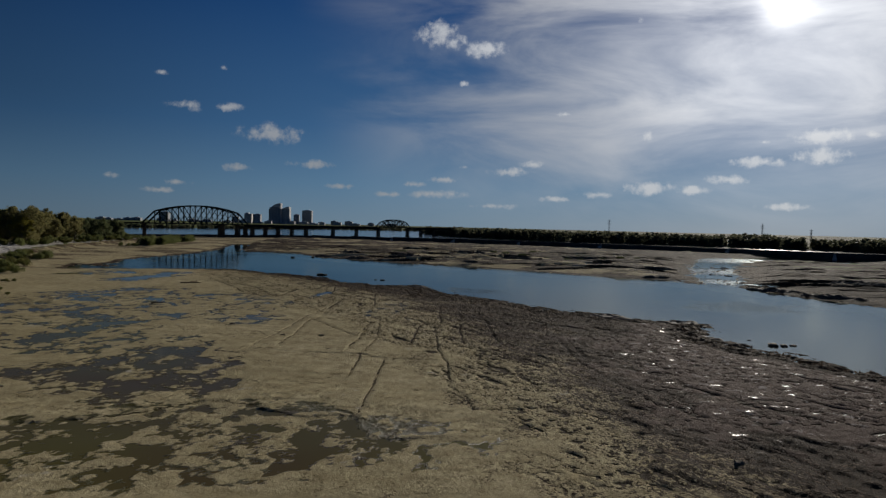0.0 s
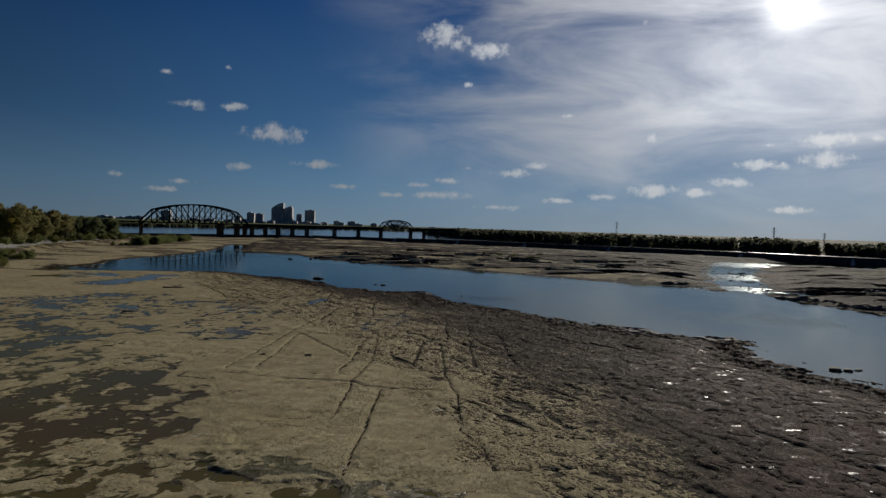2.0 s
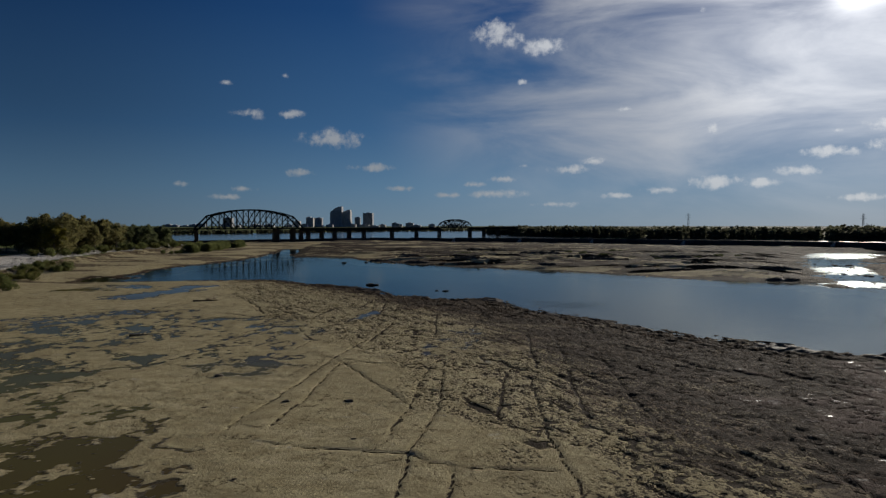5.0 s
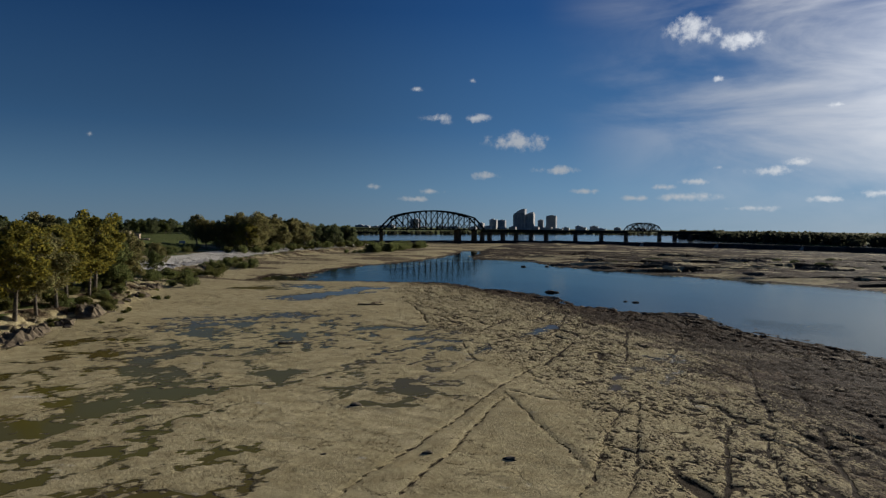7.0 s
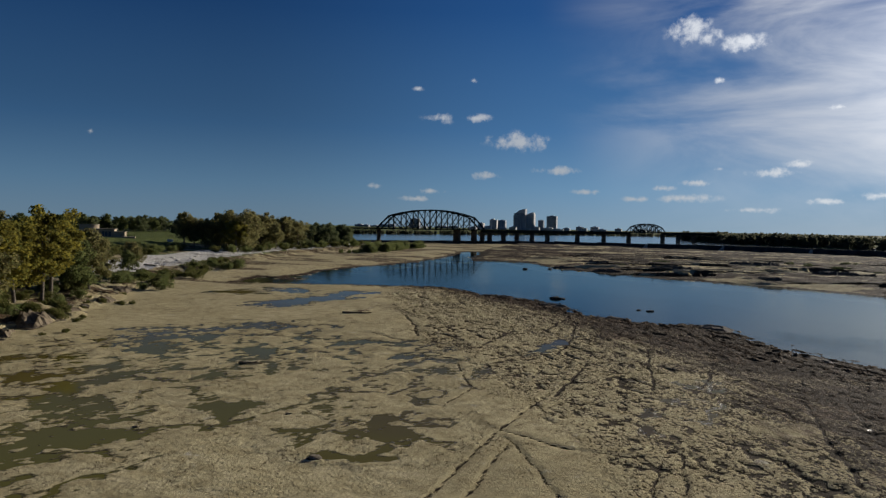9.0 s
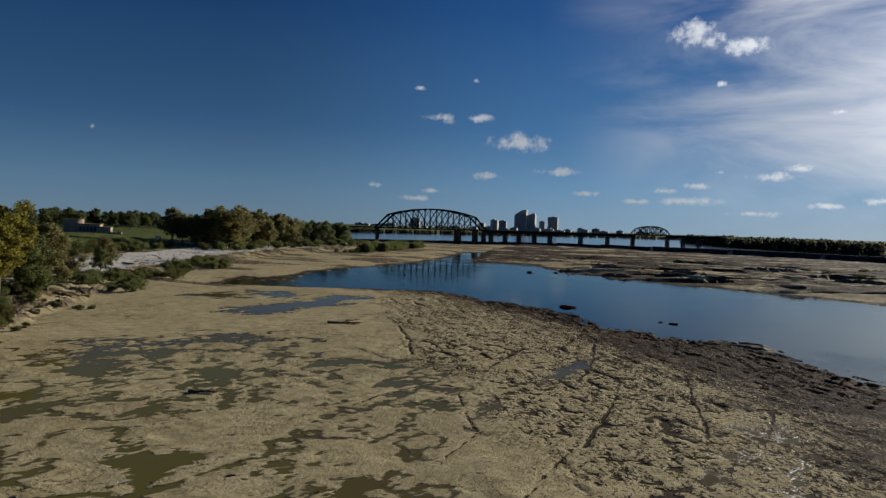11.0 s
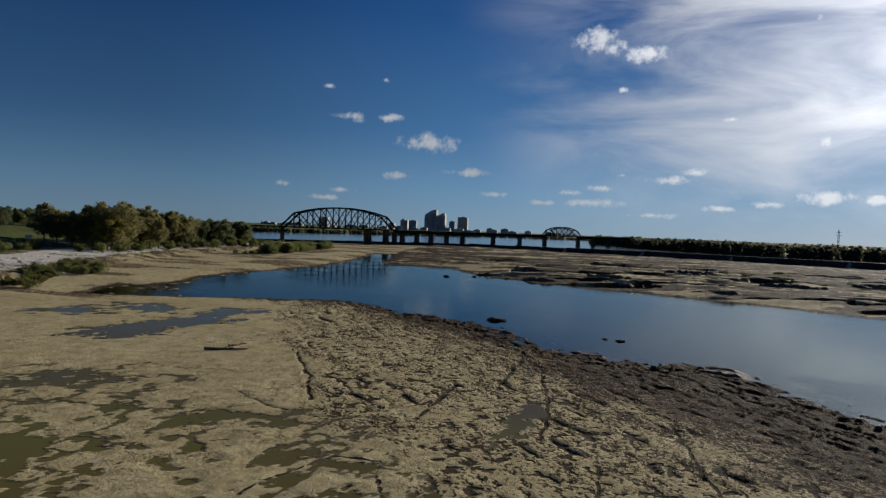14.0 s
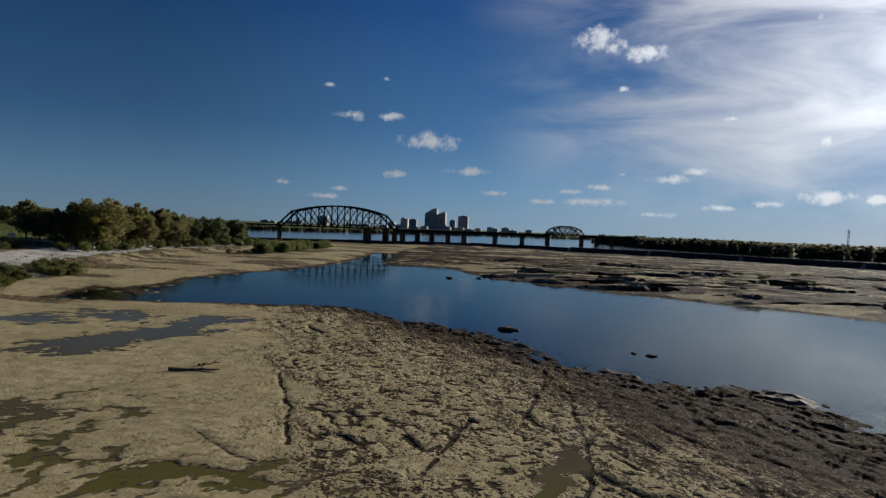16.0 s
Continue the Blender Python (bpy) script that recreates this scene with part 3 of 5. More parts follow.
def terrain(x, y):
    """Height and ground cover of the land sheet."""
    wob = (fbm(x / 14, y / 14, 4, 3) - 0.5) * 9 + (fbm(x / 2.6, y / 2.6, 3, 4) - 0.5) * 2.2
    d, _ = to_line(x, y, CHANNEL, True)
    sd = np.where(inside(x, y, CHANNEL), -d, d) + wob * np.where(d < 40, 1.0, 0.3) * 0.8
    _, mid_s = to_line(x, y, MID_CHANNEL)
    far_side = mid_s > 0
    big = fbm(x / 45, y / 45, 4, 11)
    near_d, near_s = to_line(x, y, ROUGH_EDGE)
    rough = sstep(-near_s * near_d + (fbm(x / 9, y / 9, 3, 21) - 0.5) * 14, -3, 5)
    rough = np.where(far_side | (x < -150), 0, rough)
    bd, bs = to_line(x, y, BROWN_EDGE)
    brown = sstep(-bs * bd + (fbm(x / 8, y / 8, 4, 31) - 0.5) * 14, -22, 9)
    brown = np.where(far_side | (x < -152), 0, brown)
    # gentle shelf
    z = 0.10 + (big - 0.5) * 0.5
    z = z + (fbm(x / 6, y / 6, 4, 5) - 0.5) * 0.16
    # thin bedding ledges
    q = fbm(x / 22, y / 16, 5, 41, 0.55) * 14
    ledge = np.floor(q) + sstep(q - np.floor(q), 0.86, 1.0)
    z = z + 0.035 * (ledge - 7) * (1 - 0.6 * rough)
    # low broken ridges
    u, v = 0.58 * x - 0.81 * y, 0.81 * x + 0.58 * y
    wv = v + (fbm(x / 5, y / 5, 3, 50) - 0.5) * 3.0
    field = sstep(fbm(x / 11, y / 11, 3, 66), 0.12, 0.34)
    groove = sstep(fbm(u / 9.0, wv / 0.9, 2, 51), 0.70, 0.75) * sstep(fbm(x / 6, y / 6, 2, 52), 0.42, 0.55)
    pit = sstep(fbm(u / 1.0, v / 0.7, 2, 61), 0.62, 0.66)
    cutout = np.maximum(groove, pit)
    z = z - rough * field * np.maximum(0.20 * groove, 0.13 * pit)
    # joints in the rock
    j = (fbm(x / 2.4, y / 2.4, 4, 71) - 0.5) * 0.6
    near_cut = np.full(x.shape, 3.0)
    for line in CRACKS:
        dd, ss = to_line(x + j, y + j * 0.4, line)
        near_cut = np.minimum(near_cut, dd)
        z = z + 0.07 * sstep(ss * dd, -0.15, 0.15) * sstep(dd, 5, 0.5)
    for line in RIFTS:
        dd, _ = to_line(x + j * 1.4, y + j, line)
        near_cut = np.minimum(near_cut, np.maximum(dd - 0.1, 0))
    for line in CROSS_CRACKS:
        dd, ss = to_line(x + j, y + j, line)
        near_cut = np.minimum(near_cut, dd + 0.03)
        z = z + 0.05 * sstep(ss * dd, -0.15, 0.15) * sstep(dd, 4, 0.5)
    z = z - 0.13 * np.exp(-(near_cut / 0.22) ** 2)
    silt = sstep(np.hypot((x - 54) / 36, (y - 114) / 70) + (fbm(x / 9, y / 9, 4, 36) - 0.5) * 0.9, 1.15, 0.75) * sstep(sd, 3, 9)
    # shore: a broken edge that slopes into the water
    slope = sstep(sd, 0, np.where(far_side, 30, 17))
    chunk = fbm(x / 1.5, y / 1.1, 4, 81) - 0.5
    z = WATER + (z - WATER) * (0.16 + 0.84 * slope) + brown * ((sstep(fbm(u / 3.2, wv / 0.85, 4, 82, 0.6), 0.46, 0.56) - 0.5) * (0.05 + 0.17 * sstep(sd, 22, 6)) * (1 - 0.85 * silt) * 1.2 + (fbm(x / 0.9, y / 0.9, 3, 84) - 0.5) * 0.16) + sstep(sd, 11, 5) * chunk * 0.5
    # far bank of sand and rock
    fr = sstep(sd, 0, 25) * far_side
    outc = sstep(fbm(x / 34, y / 16, 5, 91), 0.42, 0.56)
    z = z + fr * (0.6 + 1.0 * (big - 0.3) + outc * (0.3 + 0.8 * (fbm(x / 7, y / 5, 4, 92, 0.6) - 0.4)) + (fbm(x / 22, y / 9, 4, 93) - 0.5) * 0.5 + sstep(fbm(x / 11, y / 6, 4, 94, 0.6), 0.49, 0.56) * 0.25)
    tarn = np.maximum(sstep(fbm(x / 26, y / 9, 4, 106), 0.60, 0.65) * (x > -110) * (x < 220) * (y < 580), sstep(blobs(x, y, FAR_POOLS) + (fbm(x / 5, y / 5, 3, 107) - 0.5) * 1.2, 0.0, 0.2)) * far_side
    z = z * (1 - tarn) + (WATER - 0.2) * tarn
    bed = WATER - np.clip(-sd, 0, 16) * 0.10 - 0.05
    shoal = (fbm(u / 5.0, wv / 1.1, 4, 83, 0.6) - 0.46) * 2.2 * sstep(-sd, 13, 1)
    z = np.where(sd < 0, np.minimum(bed + np.maximum(shoal, 0) * 0.8 + chunk * 0.2 * sstep(-sd, 9, 0), np.maximum(z, WATER + 0.12)), z)
    # shallow pools
    pn = (fbm(x / 4.4, y / 5.8, 6, 101, 0.74) - 0.5) * 7.5
    za, zb = blobs(x, y, POOLS_A), blobs(x, y, POOLS_B)
    zone = np.maximum(za, zb - 0.42)
    p = np.clip((zone + 0.08) * 1.5, -2, 0.31) + pn * 0.85 - 0.31
    thread = 0.20 - np.abs(fbm(x / 5.5, y / 7.0, 5, 103, 0.6) - 0.5) * 6.0 + pn * 0.15
    p = np.maximum(p, thread + np.clip((np.maximum(za, zb) + 1.1) * 1.2, -2, 0.12) - 0.06)
    p = np.maximum(p, blobs(x, y, BLUE_POOL) * 1.5 + pn * 0.7 + 0.05)
    p = np.where(sd < 4, -1, p)
    pool = sstep(p, -0.05, 0.22)
    shelf = np.where((x > -178) & (x < 18) & (y < 290) & (sd > 4), 1.0, 0.0)
    damp = sstep(p, -0.10, 0.05)
    # the bank with trees
    kd, ks = to_line(x, y, BANK)
    k = ks * kd + (fbm(x / 12, y / 12, 3, 111) - 0.5) * 9
    kt = k + (fbm(x / 4, y / 4, 4, 114) - 0.5) * 8
    rise = (sstep(kt, 0, 0.8) + sstep(kt, 3.2, 4.0) + sstep(kt, 6.5, 7.2)) * 0.6 + sstep(k, 14, 34) * 1.2 + sstep(k, 55, 95) * 5.0 + sstep(k, 100, 220) * 2.5
    rise = rise * np.where(y > 580, sstep(y, 830, 580), 1.0)
    on_bank = sstep(k, -2, 3)
    z = z + rise + on_bank * ((fbm(x / 3, y / 3, 3, 112) - 0.5) * 0.28 + sstep(fbm(x / 5, y / 5, 3, 113), 0.46, 0.54) * sstep(k, 22, 8) * 0.35)
    # floor of the upper pool, behind the dam
    dd, ds = to_line(x, y, DAM)
    behind = ds > 0
    z = np.where(behind, np.minimum(z, 1.0 - np.clip(dd, 0, 20) * 0.1), z)
    fd, fs = to_line(x, y, FAR_SHORE)
    land = (fs > 0) & (y > 300)
    z = np.where(land, 2.3 + sstep(fd, 0, 20) * 0.8 + sstep(fd, 200, 900) * 2.0, z)
    far = np.hypot(x, y)
    grass = land * 1.0 + sstep(k, 62, 80) * (y < 700) + far_side * sstep(x, 118, 160) * 0.9 * sstep(fbm(x / 30, y / 14, 4, 99), 0.5, 0.62) * sstep(sd, 8, 30)
    grass = np.maximum(grass, on_bank * sstep(fbm(x / 7, y / 7, 4, 118), 0.44, 0.56) * sstep(k, 2, 9) * 0.75 * (y < 450))
    gravel = sstep(k, 6, 11) * sstep(k, 40, 30) * sstep(y, 235, 262)
    dark = far_side * np.maximum(sstep(sd, 0, 25) * np.maximum(outc, sstep(x, 72, 110)) * sstep(fbm(x / 16, y / 6, 5, 95, 0.64), 0.40, 0.50) * 0.9, sstep(np.abs(sd - 2), 6, 1) * sstep(fbm(x / 25, y / 25, 3, 97), 0.35, 0.55))
    dark = np.maximum(dark, sstep(-sd, 5, 17))
    lit = np.maximum(brown, sstep(sd, 0, 3) * far_side * (1.0 - 0.8 * sstep(x, 112, 52) * sstep(fbm(x / 46, y / 13, 5, 96, 0.62), 0.47, 0.54)))
    lit = np.maximum(lit, ((x < -152) & (y > 262) | (y > 510)) * (0.22 + 0.40 * sstep(fbm(x / 30, y / 14, 5, 98, 0.6), 0.45, 0.56)))
    lit = np.maximum(lit, sstep(np.where(sd > -2, sd, 60), 6, 0) * 0.9)
    lit = np.maximum(lit, on_bank * (1 - gravel) * (0.30 + 0.35 * sstep(fbm(x / 4, y / 4, 4, 115), 0.42, 0.56)))
    sc, sc_side = to_line(x + j * 2.6, y + j * 3.4, SCARP)
    near_cut = np.minimum(near_cut, np.where(sc < 2, np.abs(sc_side * sc + 0.08) + 0.06, 3.0))
    level = 0.02 + (big - 0.5) * 0.5
    calm = sstep(p, -1.1, -0.25) * shelf
    z = z * (1 - calm) + (level + 0.035 + (z - level) * 0.12) * calm
    z = z - 0.11 * pool * shelf + calm * ((fbm(x / 1.1, y / 0.9, 3, 104, 0.65) - 0.5) * 0.09) + 0.13 * sstep(sc_side * sc, -0.12, 0.12) * sstep(sc, 7, 1)
    return z, np.maximum(near_cut, 0), pool * shelf, damp * shelf, lit, rough * field * cutout, grass, gravel, dark, rough * field * (1 - 0.7 * silt), silt


def build_ground():
    xs, ys = axis(-122, 62, 0.26, -270, 215, 1.5, 6200), axis(48, 300, 0.32, 0, 640, 1.7, 6200)
    X, Y = np.meshgrid(xs, ys)
    x, y = X.ravel(), Y.ravel()
    z, cut, pool, damp, brown, pits, grass, gravel, dark, rough, silt = terrain(x, y)
    level = 0.02 + (fbm(x / 45, y / 45, 4, 11) - 0.5) * 0.5
    nx, ny = len(xs), len(ys)
    idx = np.arange(nx * ny).reshape(ny, nx)
    quads = np.stack([idx[:-1, :-1], idx[:-1, 1:], idx[1:, 1:], idx[1:, :-1]], -1).reshape(-1, 4)

    def sheet(name, co, faces, mat, smooth=True):
        me = bpy.data.meshes.new(name)
        me.vertices.add(len(co))
        me.vertices.foreach_set("co", co.astype(np.float32).ravel())
        me.loops.add(faces.size)
        me.loops.foreach_set("vertex_index", faces.astype(np.int32).ravel())
        me.polygons.add(len(faces))
        me.polygons.foreach_set("loop_start", np.arange(0, faces.size, 4, dtype=np.int32))
        me.update(calc_edges=True)
        me.polygons.foreach_set("use_smooth", np.full(len(faces), smooth))
        me.materials.append(mat)
        me.validate()
        return new(name, me)

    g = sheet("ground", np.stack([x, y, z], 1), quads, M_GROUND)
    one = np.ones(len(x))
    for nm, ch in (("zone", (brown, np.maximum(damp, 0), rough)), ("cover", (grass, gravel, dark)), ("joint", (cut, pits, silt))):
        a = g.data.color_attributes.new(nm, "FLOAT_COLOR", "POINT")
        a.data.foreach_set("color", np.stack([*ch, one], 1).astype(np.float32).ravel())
    tagged(g, "dry tan limestone riverbed with joints, mud and shallow pools", "riverbed", kind="structure")
    # standing water on the shelf
    wet = (pool > 0.02)[quads].any(1)
    used, inv = np.unique(quads[wet], return_inverse=True)
    co = np.stack([x[used], y[used], level[used] - 0.012], 1)
    w = sheet("puddle_water", co, inv.reshape(-1, 4), M_PUDDLE)
    tagged(w, "shallow olive-brown rain pools standing on the limestone shelf", "puddles", kind="structure")


build_ground()


def flat_sheet(name, pts, z, mat, label, category):
    bm = bmesh.new()
    f = bm.faces.new([bm.verts.new((px, py, z)) for px, py in pts])
    bmesh.ops.triangulate(bm, faces=[f])
    return tagged(part(name, bm, mat), label, category, kind="structure")


flat_sheet("river_water", [(-215, 262), (-60, 225), (-25, 205), (0, 180), (35, 130), (50, 60), (60, -200), (420, -200), (330, 200), (290, 650), (150, 650), (60, 500), (-60, 540), (-150, 640), (-270, 640), (-215, 450)],
           WATER, M_RIVER, "calm blue-grey river channel winding between rock shelves", "river")
flat_sheet("pool_water", DAM[::-1] + [(-520, 690), (-1500, 850), (-3000, 2200), (2400, 2200)], POOL, M_POOL, "broad grey river pool held behind the dam", "river")

# ---- the dam ----
def build_dam():
    dam = tagged(new("dam"), "long low dark concrete river dam with pale buttress piers", "dam", kind="structure")
    for (ax, ay), (bx, by), t0, t1 in zip(DAM, DAM[1:], DAM_TOP, DAM_TOP[1:]):
        n = max(1, round(math.hypot(bx - ax, by - ay) / 60))
        for i in range(n):
            a = Vector((ax + (bx - ax) * i / n, ay + (by - ay) * i / n, -2.2))
            b = Vector((ax + (bx - ax) * (i + 1) / n, ay + (by - ay) * (i + 1) / n, -2.2))
            d = b - a
            m = Matrix.Translation((a + b) / 2) @ pose(0, 0, 0, 0, 0, math.degrees(math.atan2(d.y, d.x)))
            bm = bmesh.new()
            top = 2.2 + t0 + (t1 - t0) * (i + 0.5) / n
            prof = [(-3.4, 0), (-2.6, top * 0.55), (-1.2, top - 0.8), (-0.9, top), (1.2, top), (1.2, 0)]
            L = d.length / 2
            lo = [bm.verts.new(m @ Vector((-L, py, pz))) for py, pz in prof]
            hi = [bm.verts.new(m @ Vector((L, py, pz))) for py, pz in prof]
            for k in range(len(prof)):
                q = (k + 1) % len(prof)
                bm.faces.new((lo[k], lo[q], hi[q], hi[k]))
            bm.faces.new(lo[::-1])
            bm.faces.new(hi)
            bmesh.ops.recalc_face_normals(bm, faces=bm.faces)
            part("dam_section", bm, M_DAM, dam)
            if i % 2 == 0 and ax > -150:
                bm = bmesh.new()
                add_box(bm, m @ pose(-L, -5.0, 0), 3.2, 5.0, 3.6, 0.3)
                add_box(bm, m @ pose(-L, -3.4, 3.6), 2.4, 3.4, 1.8, 0.3)
                add_box(bm, m @ pose(-L, -1.6, 5.4), 1.8, 2.4, 1.4, 0.2)
                part("buttress", bm, M_PALE, dam, "pale concrete buttress")


build_dam()

# ---- the railway bridge ----
PHI = radians(30)
BX, BY = -376.0, 715.0
UX, UY = math.sin(PHI), math.cos(PHI)
DECK = 14.5


def on_bridge(s, side=0.0, z=0.0):
    """A place s metres along the bridge, side metres towards downstream, z above the deck."""
    return Vector((BX + UX * s + UY * side, BY + UY * s - UX * side, DECK + z))


def build_span(name, s0, s1, rise, end_rise, panels, label, half=4.6, w=1.15):
    """A through truss with a curved top chord and subdivided panels."""
    t = thing(name, label, "truss span")
    n, ln = panels, s1 - s0

    def top(i):
        if i <= 0 or i >= n:
            return 0.0
        f = (2 * i / n - 1)
        e = abs(2 / n - 1)
        return end_rise + (rise - end_rise) * (1 - (f / e) ** 2)

    def p(i, side, up):
        return on_bridge(s0 + ln * i / n, side, up)

    for side in (-half, half):
        beam("bottom_chord", p(0, side, 0), p(n, side, 0), w, w, M_STEEL, t)
        for i in range(n):
            nm = "end_post" if i in (0, n - 1) else "top_chord"
            beam(nm, p(i, side, top(i)), p(i + 1, side, top(i + 1)), w * 1.1, w * 1.1, M_STEEL, t)
        for i in range(1, n):
            beam("post", p(i, side, 0), p(i, side, top(i)), w * 0.75, w * 0.75, M_STEEL, t)
        for i in range(1, n - 1):
            a, b = (i, i + 1) if i < n / 2 - 0.6 else (i + 1, i)
            dg = beam("diagonal", p(a, side, top(a)), p(b, side, 0), w * 0.6, w * 0.6, M_STEEL, t)
            mid = (p(a, side, top(a)) + p(b, side, 0)) / 2
            hm = mid.z - p((a + b) / 2, side, 0).z
            beam("half_post", p((a + b) / 2, side, 0), mid, w * 0.4, w * 0.4, M_STEEL, t)
            beam("sub_strut", mid, p(a, side, 0), w * 0.4, w * 0.4, M_STEEL, t)
            beam("sub_tie", mid, p(b, side, top(b)), w * 0.3, w * 0.3, M_STEEL, t)
            bm = bmesh.new()
            m = Matrix.Translation(mid) @ pose(0, 0, 0, 0, 0, -math.degrees(PHI) + 90)
            add_box(bm, m @ pose(0, 0, -0.9), 1.7, 0.5, 1.8, 0.3)
            part("gusset_plate", bm, M_STEEL, dg)
    for i in range(1, n):
        beam("top_strut", p(i, -half, top(i)), p(i, half, top(i)), w * 0.5, w * 0.6, M_STEEL, t)
        if i < n - 1:
            beam("sway_brace", p(i, -half, top(i)), p(i + 1, half, top(i + 1)), w * 0.3, w * 0.3, M_STEEL, t)
    for i in range(n + 1):
        beam("floor_beam", p(i, -half, -0.5), p(i, half, -0.5), w * 0.6, w * 1.2, M_STEEL, t)
    bm = bmesh.new()
    add_beam(bm, p(0, 0, -0.1), p(n, 0, -0.1), 0.6, 7.0)
    part("track_deck", bm, M_TIE, t, "weathered timber track deck")
    return t


build_span("truss_span", 0, 126, 19.2, 12.6, 9, "dark steel arched truss span of the railway bridge over the river")
build_span("truss_span", 354, 418, 10.6, 6.6, 8, "smaller dark steel arched truss span far along the railway bridge", 4.6, 0.9)


def build_deck_truss(s0, s1, depth, panels, label):
    t = thing("deck_truss", label, "truss span")
    for side in (-3, 3):
        beam("top_chord", on_bridge(s0, side), on_bridge(s1, side), 0.8, 0.8, M_STEEL, t)
        beam("bottom_chord", on_bridge(s0 + 4, side, -depth), on_bridge(s1 - 4, side, -depth), 0.6, 0.6, M_STEEL, t)
        n = panels
        for i in range(n):
            a, b = s0 + (s1 - s0) * i / n, s0 + (s1 - s0) * (i + 1) / n
            mid = (a + b) / 2
            beam("diagonal", on_bridge(a, side), on_bridge(mid, side, -depth), 0.5, 0.5, M_STEEL, t)
            beam("diagonal", on_bridge(mid, side, -depth), on_bridge(b, side), 0.5, 0.5, M_STEEL, t)
    bm = bmesh.new()
    add_beam(bm, on_bridge(s0, 0, 0.5), on_bridge(s1, 0, 0.5), 0.6, 7.0)
    part("track_deck", bm, M_TIE, t, "weathered timber track deck")


for a, b in ((-34, 0), (-68, -34), (-102, -68)):
    build_deck_truss(a, b, 3.6, 6, "shallow dark steel deck truss approach span")

PIERS = [126, 136, 155, 174, 196, 219, 266, 310, 354, 418, 449, 482, 530, 585, 650, 720, 800]


def build_girder(s0, s1):
    t = thing("girder_span", "dark riveted steel plate girder span carrying the railway", "bridge span", "girder spans")
    for side in (-2.6, 2.6):
        bm = bmesh.new()
        add_beam(bm, on_bridge(s0, side, -1.4), on_bridge(s1, side, -1.4), 2.8, 0.5)
        gd = part("girder", bm, M_STEEL, t)
        n = max(2, round((s1 - s0) / 6))
        for i in range(n):
            s = s0 + (s1 - s0) * (i + 0.5) / n
            beam("stiffener", on_bridge(s, side * 1.12, -2.7), on_bridge(s, side * 1.12, -0.1), 0.25, 0.3, M_STEEL, gd)
    bm = bmesh.new()
    add_beam(bm, on_bridge(s0, 0, 0.3), on_bridge(s1, 0, 0.3), 0.5, 6.6)
    part("track_deck", bm, M_TIE, t, "weathered timber track deck")


for a, b in zip(PIERS, PIERS[1:]):
    if (a, b) != (354, 418):
        build_girder(a, b)


def build_pier(s, width, length, group="bridge piers", side=0.0, drop=2.9, base=-3.0):
    """A battered masonry pier in courses with a cap and a pointed upstream nose."""
    t = thing("bridge_pier", "tall battered stone masonry pier of the railway bridge", "bridge pier", group)
    topz = DECK - drop
    h = topz - base
    c = on_bridge(s, side)
    m0 = Matrix.Translation((c.x, c.y, base)) @ pose(0, 0, 0, 0, 0, 90 - math.degrees(PHI))
    n = max(3, round(h / 1.6))
    for i in range(n):
        f = 1.16 - 0.16 * (i + 0.5) / n
        bm = bmesh.new()
        w2, l2 = width * f / 2, length * f / 2
        out = [(-w2, -l2), (0, -l2 - w2), (w2, -l2), (w2, l2), (0, l2 + w2), (-w2, l2)]
        z0, z1 = h * i / n, h * (i + 1) / n - 0.08
        lo = [bm.verts.new(m0 @ Vector((px, py, z0))) for px, py in out]
        hi = [bm.verts.new(m0 @ Vector((px * 0.985, py * 0.985, z1))) for px, py in out]
        for k in range(6):
            bm.faces.new((lo[k], lo[(k + 1) % 6], hi[(k + 1) % 6], hi[k]))
        bm.faces.new(lo[::-1])
        bm.faces.new(hi)
        part("stone_course", bm, M_PIER, t)
    bm = bmesh.new()
    add_box(bm, m0 @ pose(0, 0, h - 0.1), width * 1.2, length * 1.15, 0.9, 0.15)
    part("pier_cap", bm, M_PIER, t)


for s in (-102, -68, -34, 0):
    build_pier(s, 2.2, 3.0, drop=4.0 if s < 0 else 1.2, base=0.5)
for s in PIERS:
    build_pier(s, 2.8, 4.5 if s < 300 else 4.0)
build_pier(93, 3.2, 8, drop=1.0)
build_pier(115, 3.0, 6, drop=1.2)

# ---- the city beyond ----
M_TOWERWALL = plain("grey_tower_stone", (0.45, 0.46, 0.48), (0.55, 0.55, 0.57), 0.05, 0.8)
M_TOWERPALE = plain("pale_tower_stone", (0.62, 0.60, 0.57), (0.70, 0.67, 0.63), 0.05, 0.8)
M_GLASS = plain("dark_window_glass", (0.06, 0.08, 0.10), (0.09, 0.11, 0.13), 0.02, 0.25)


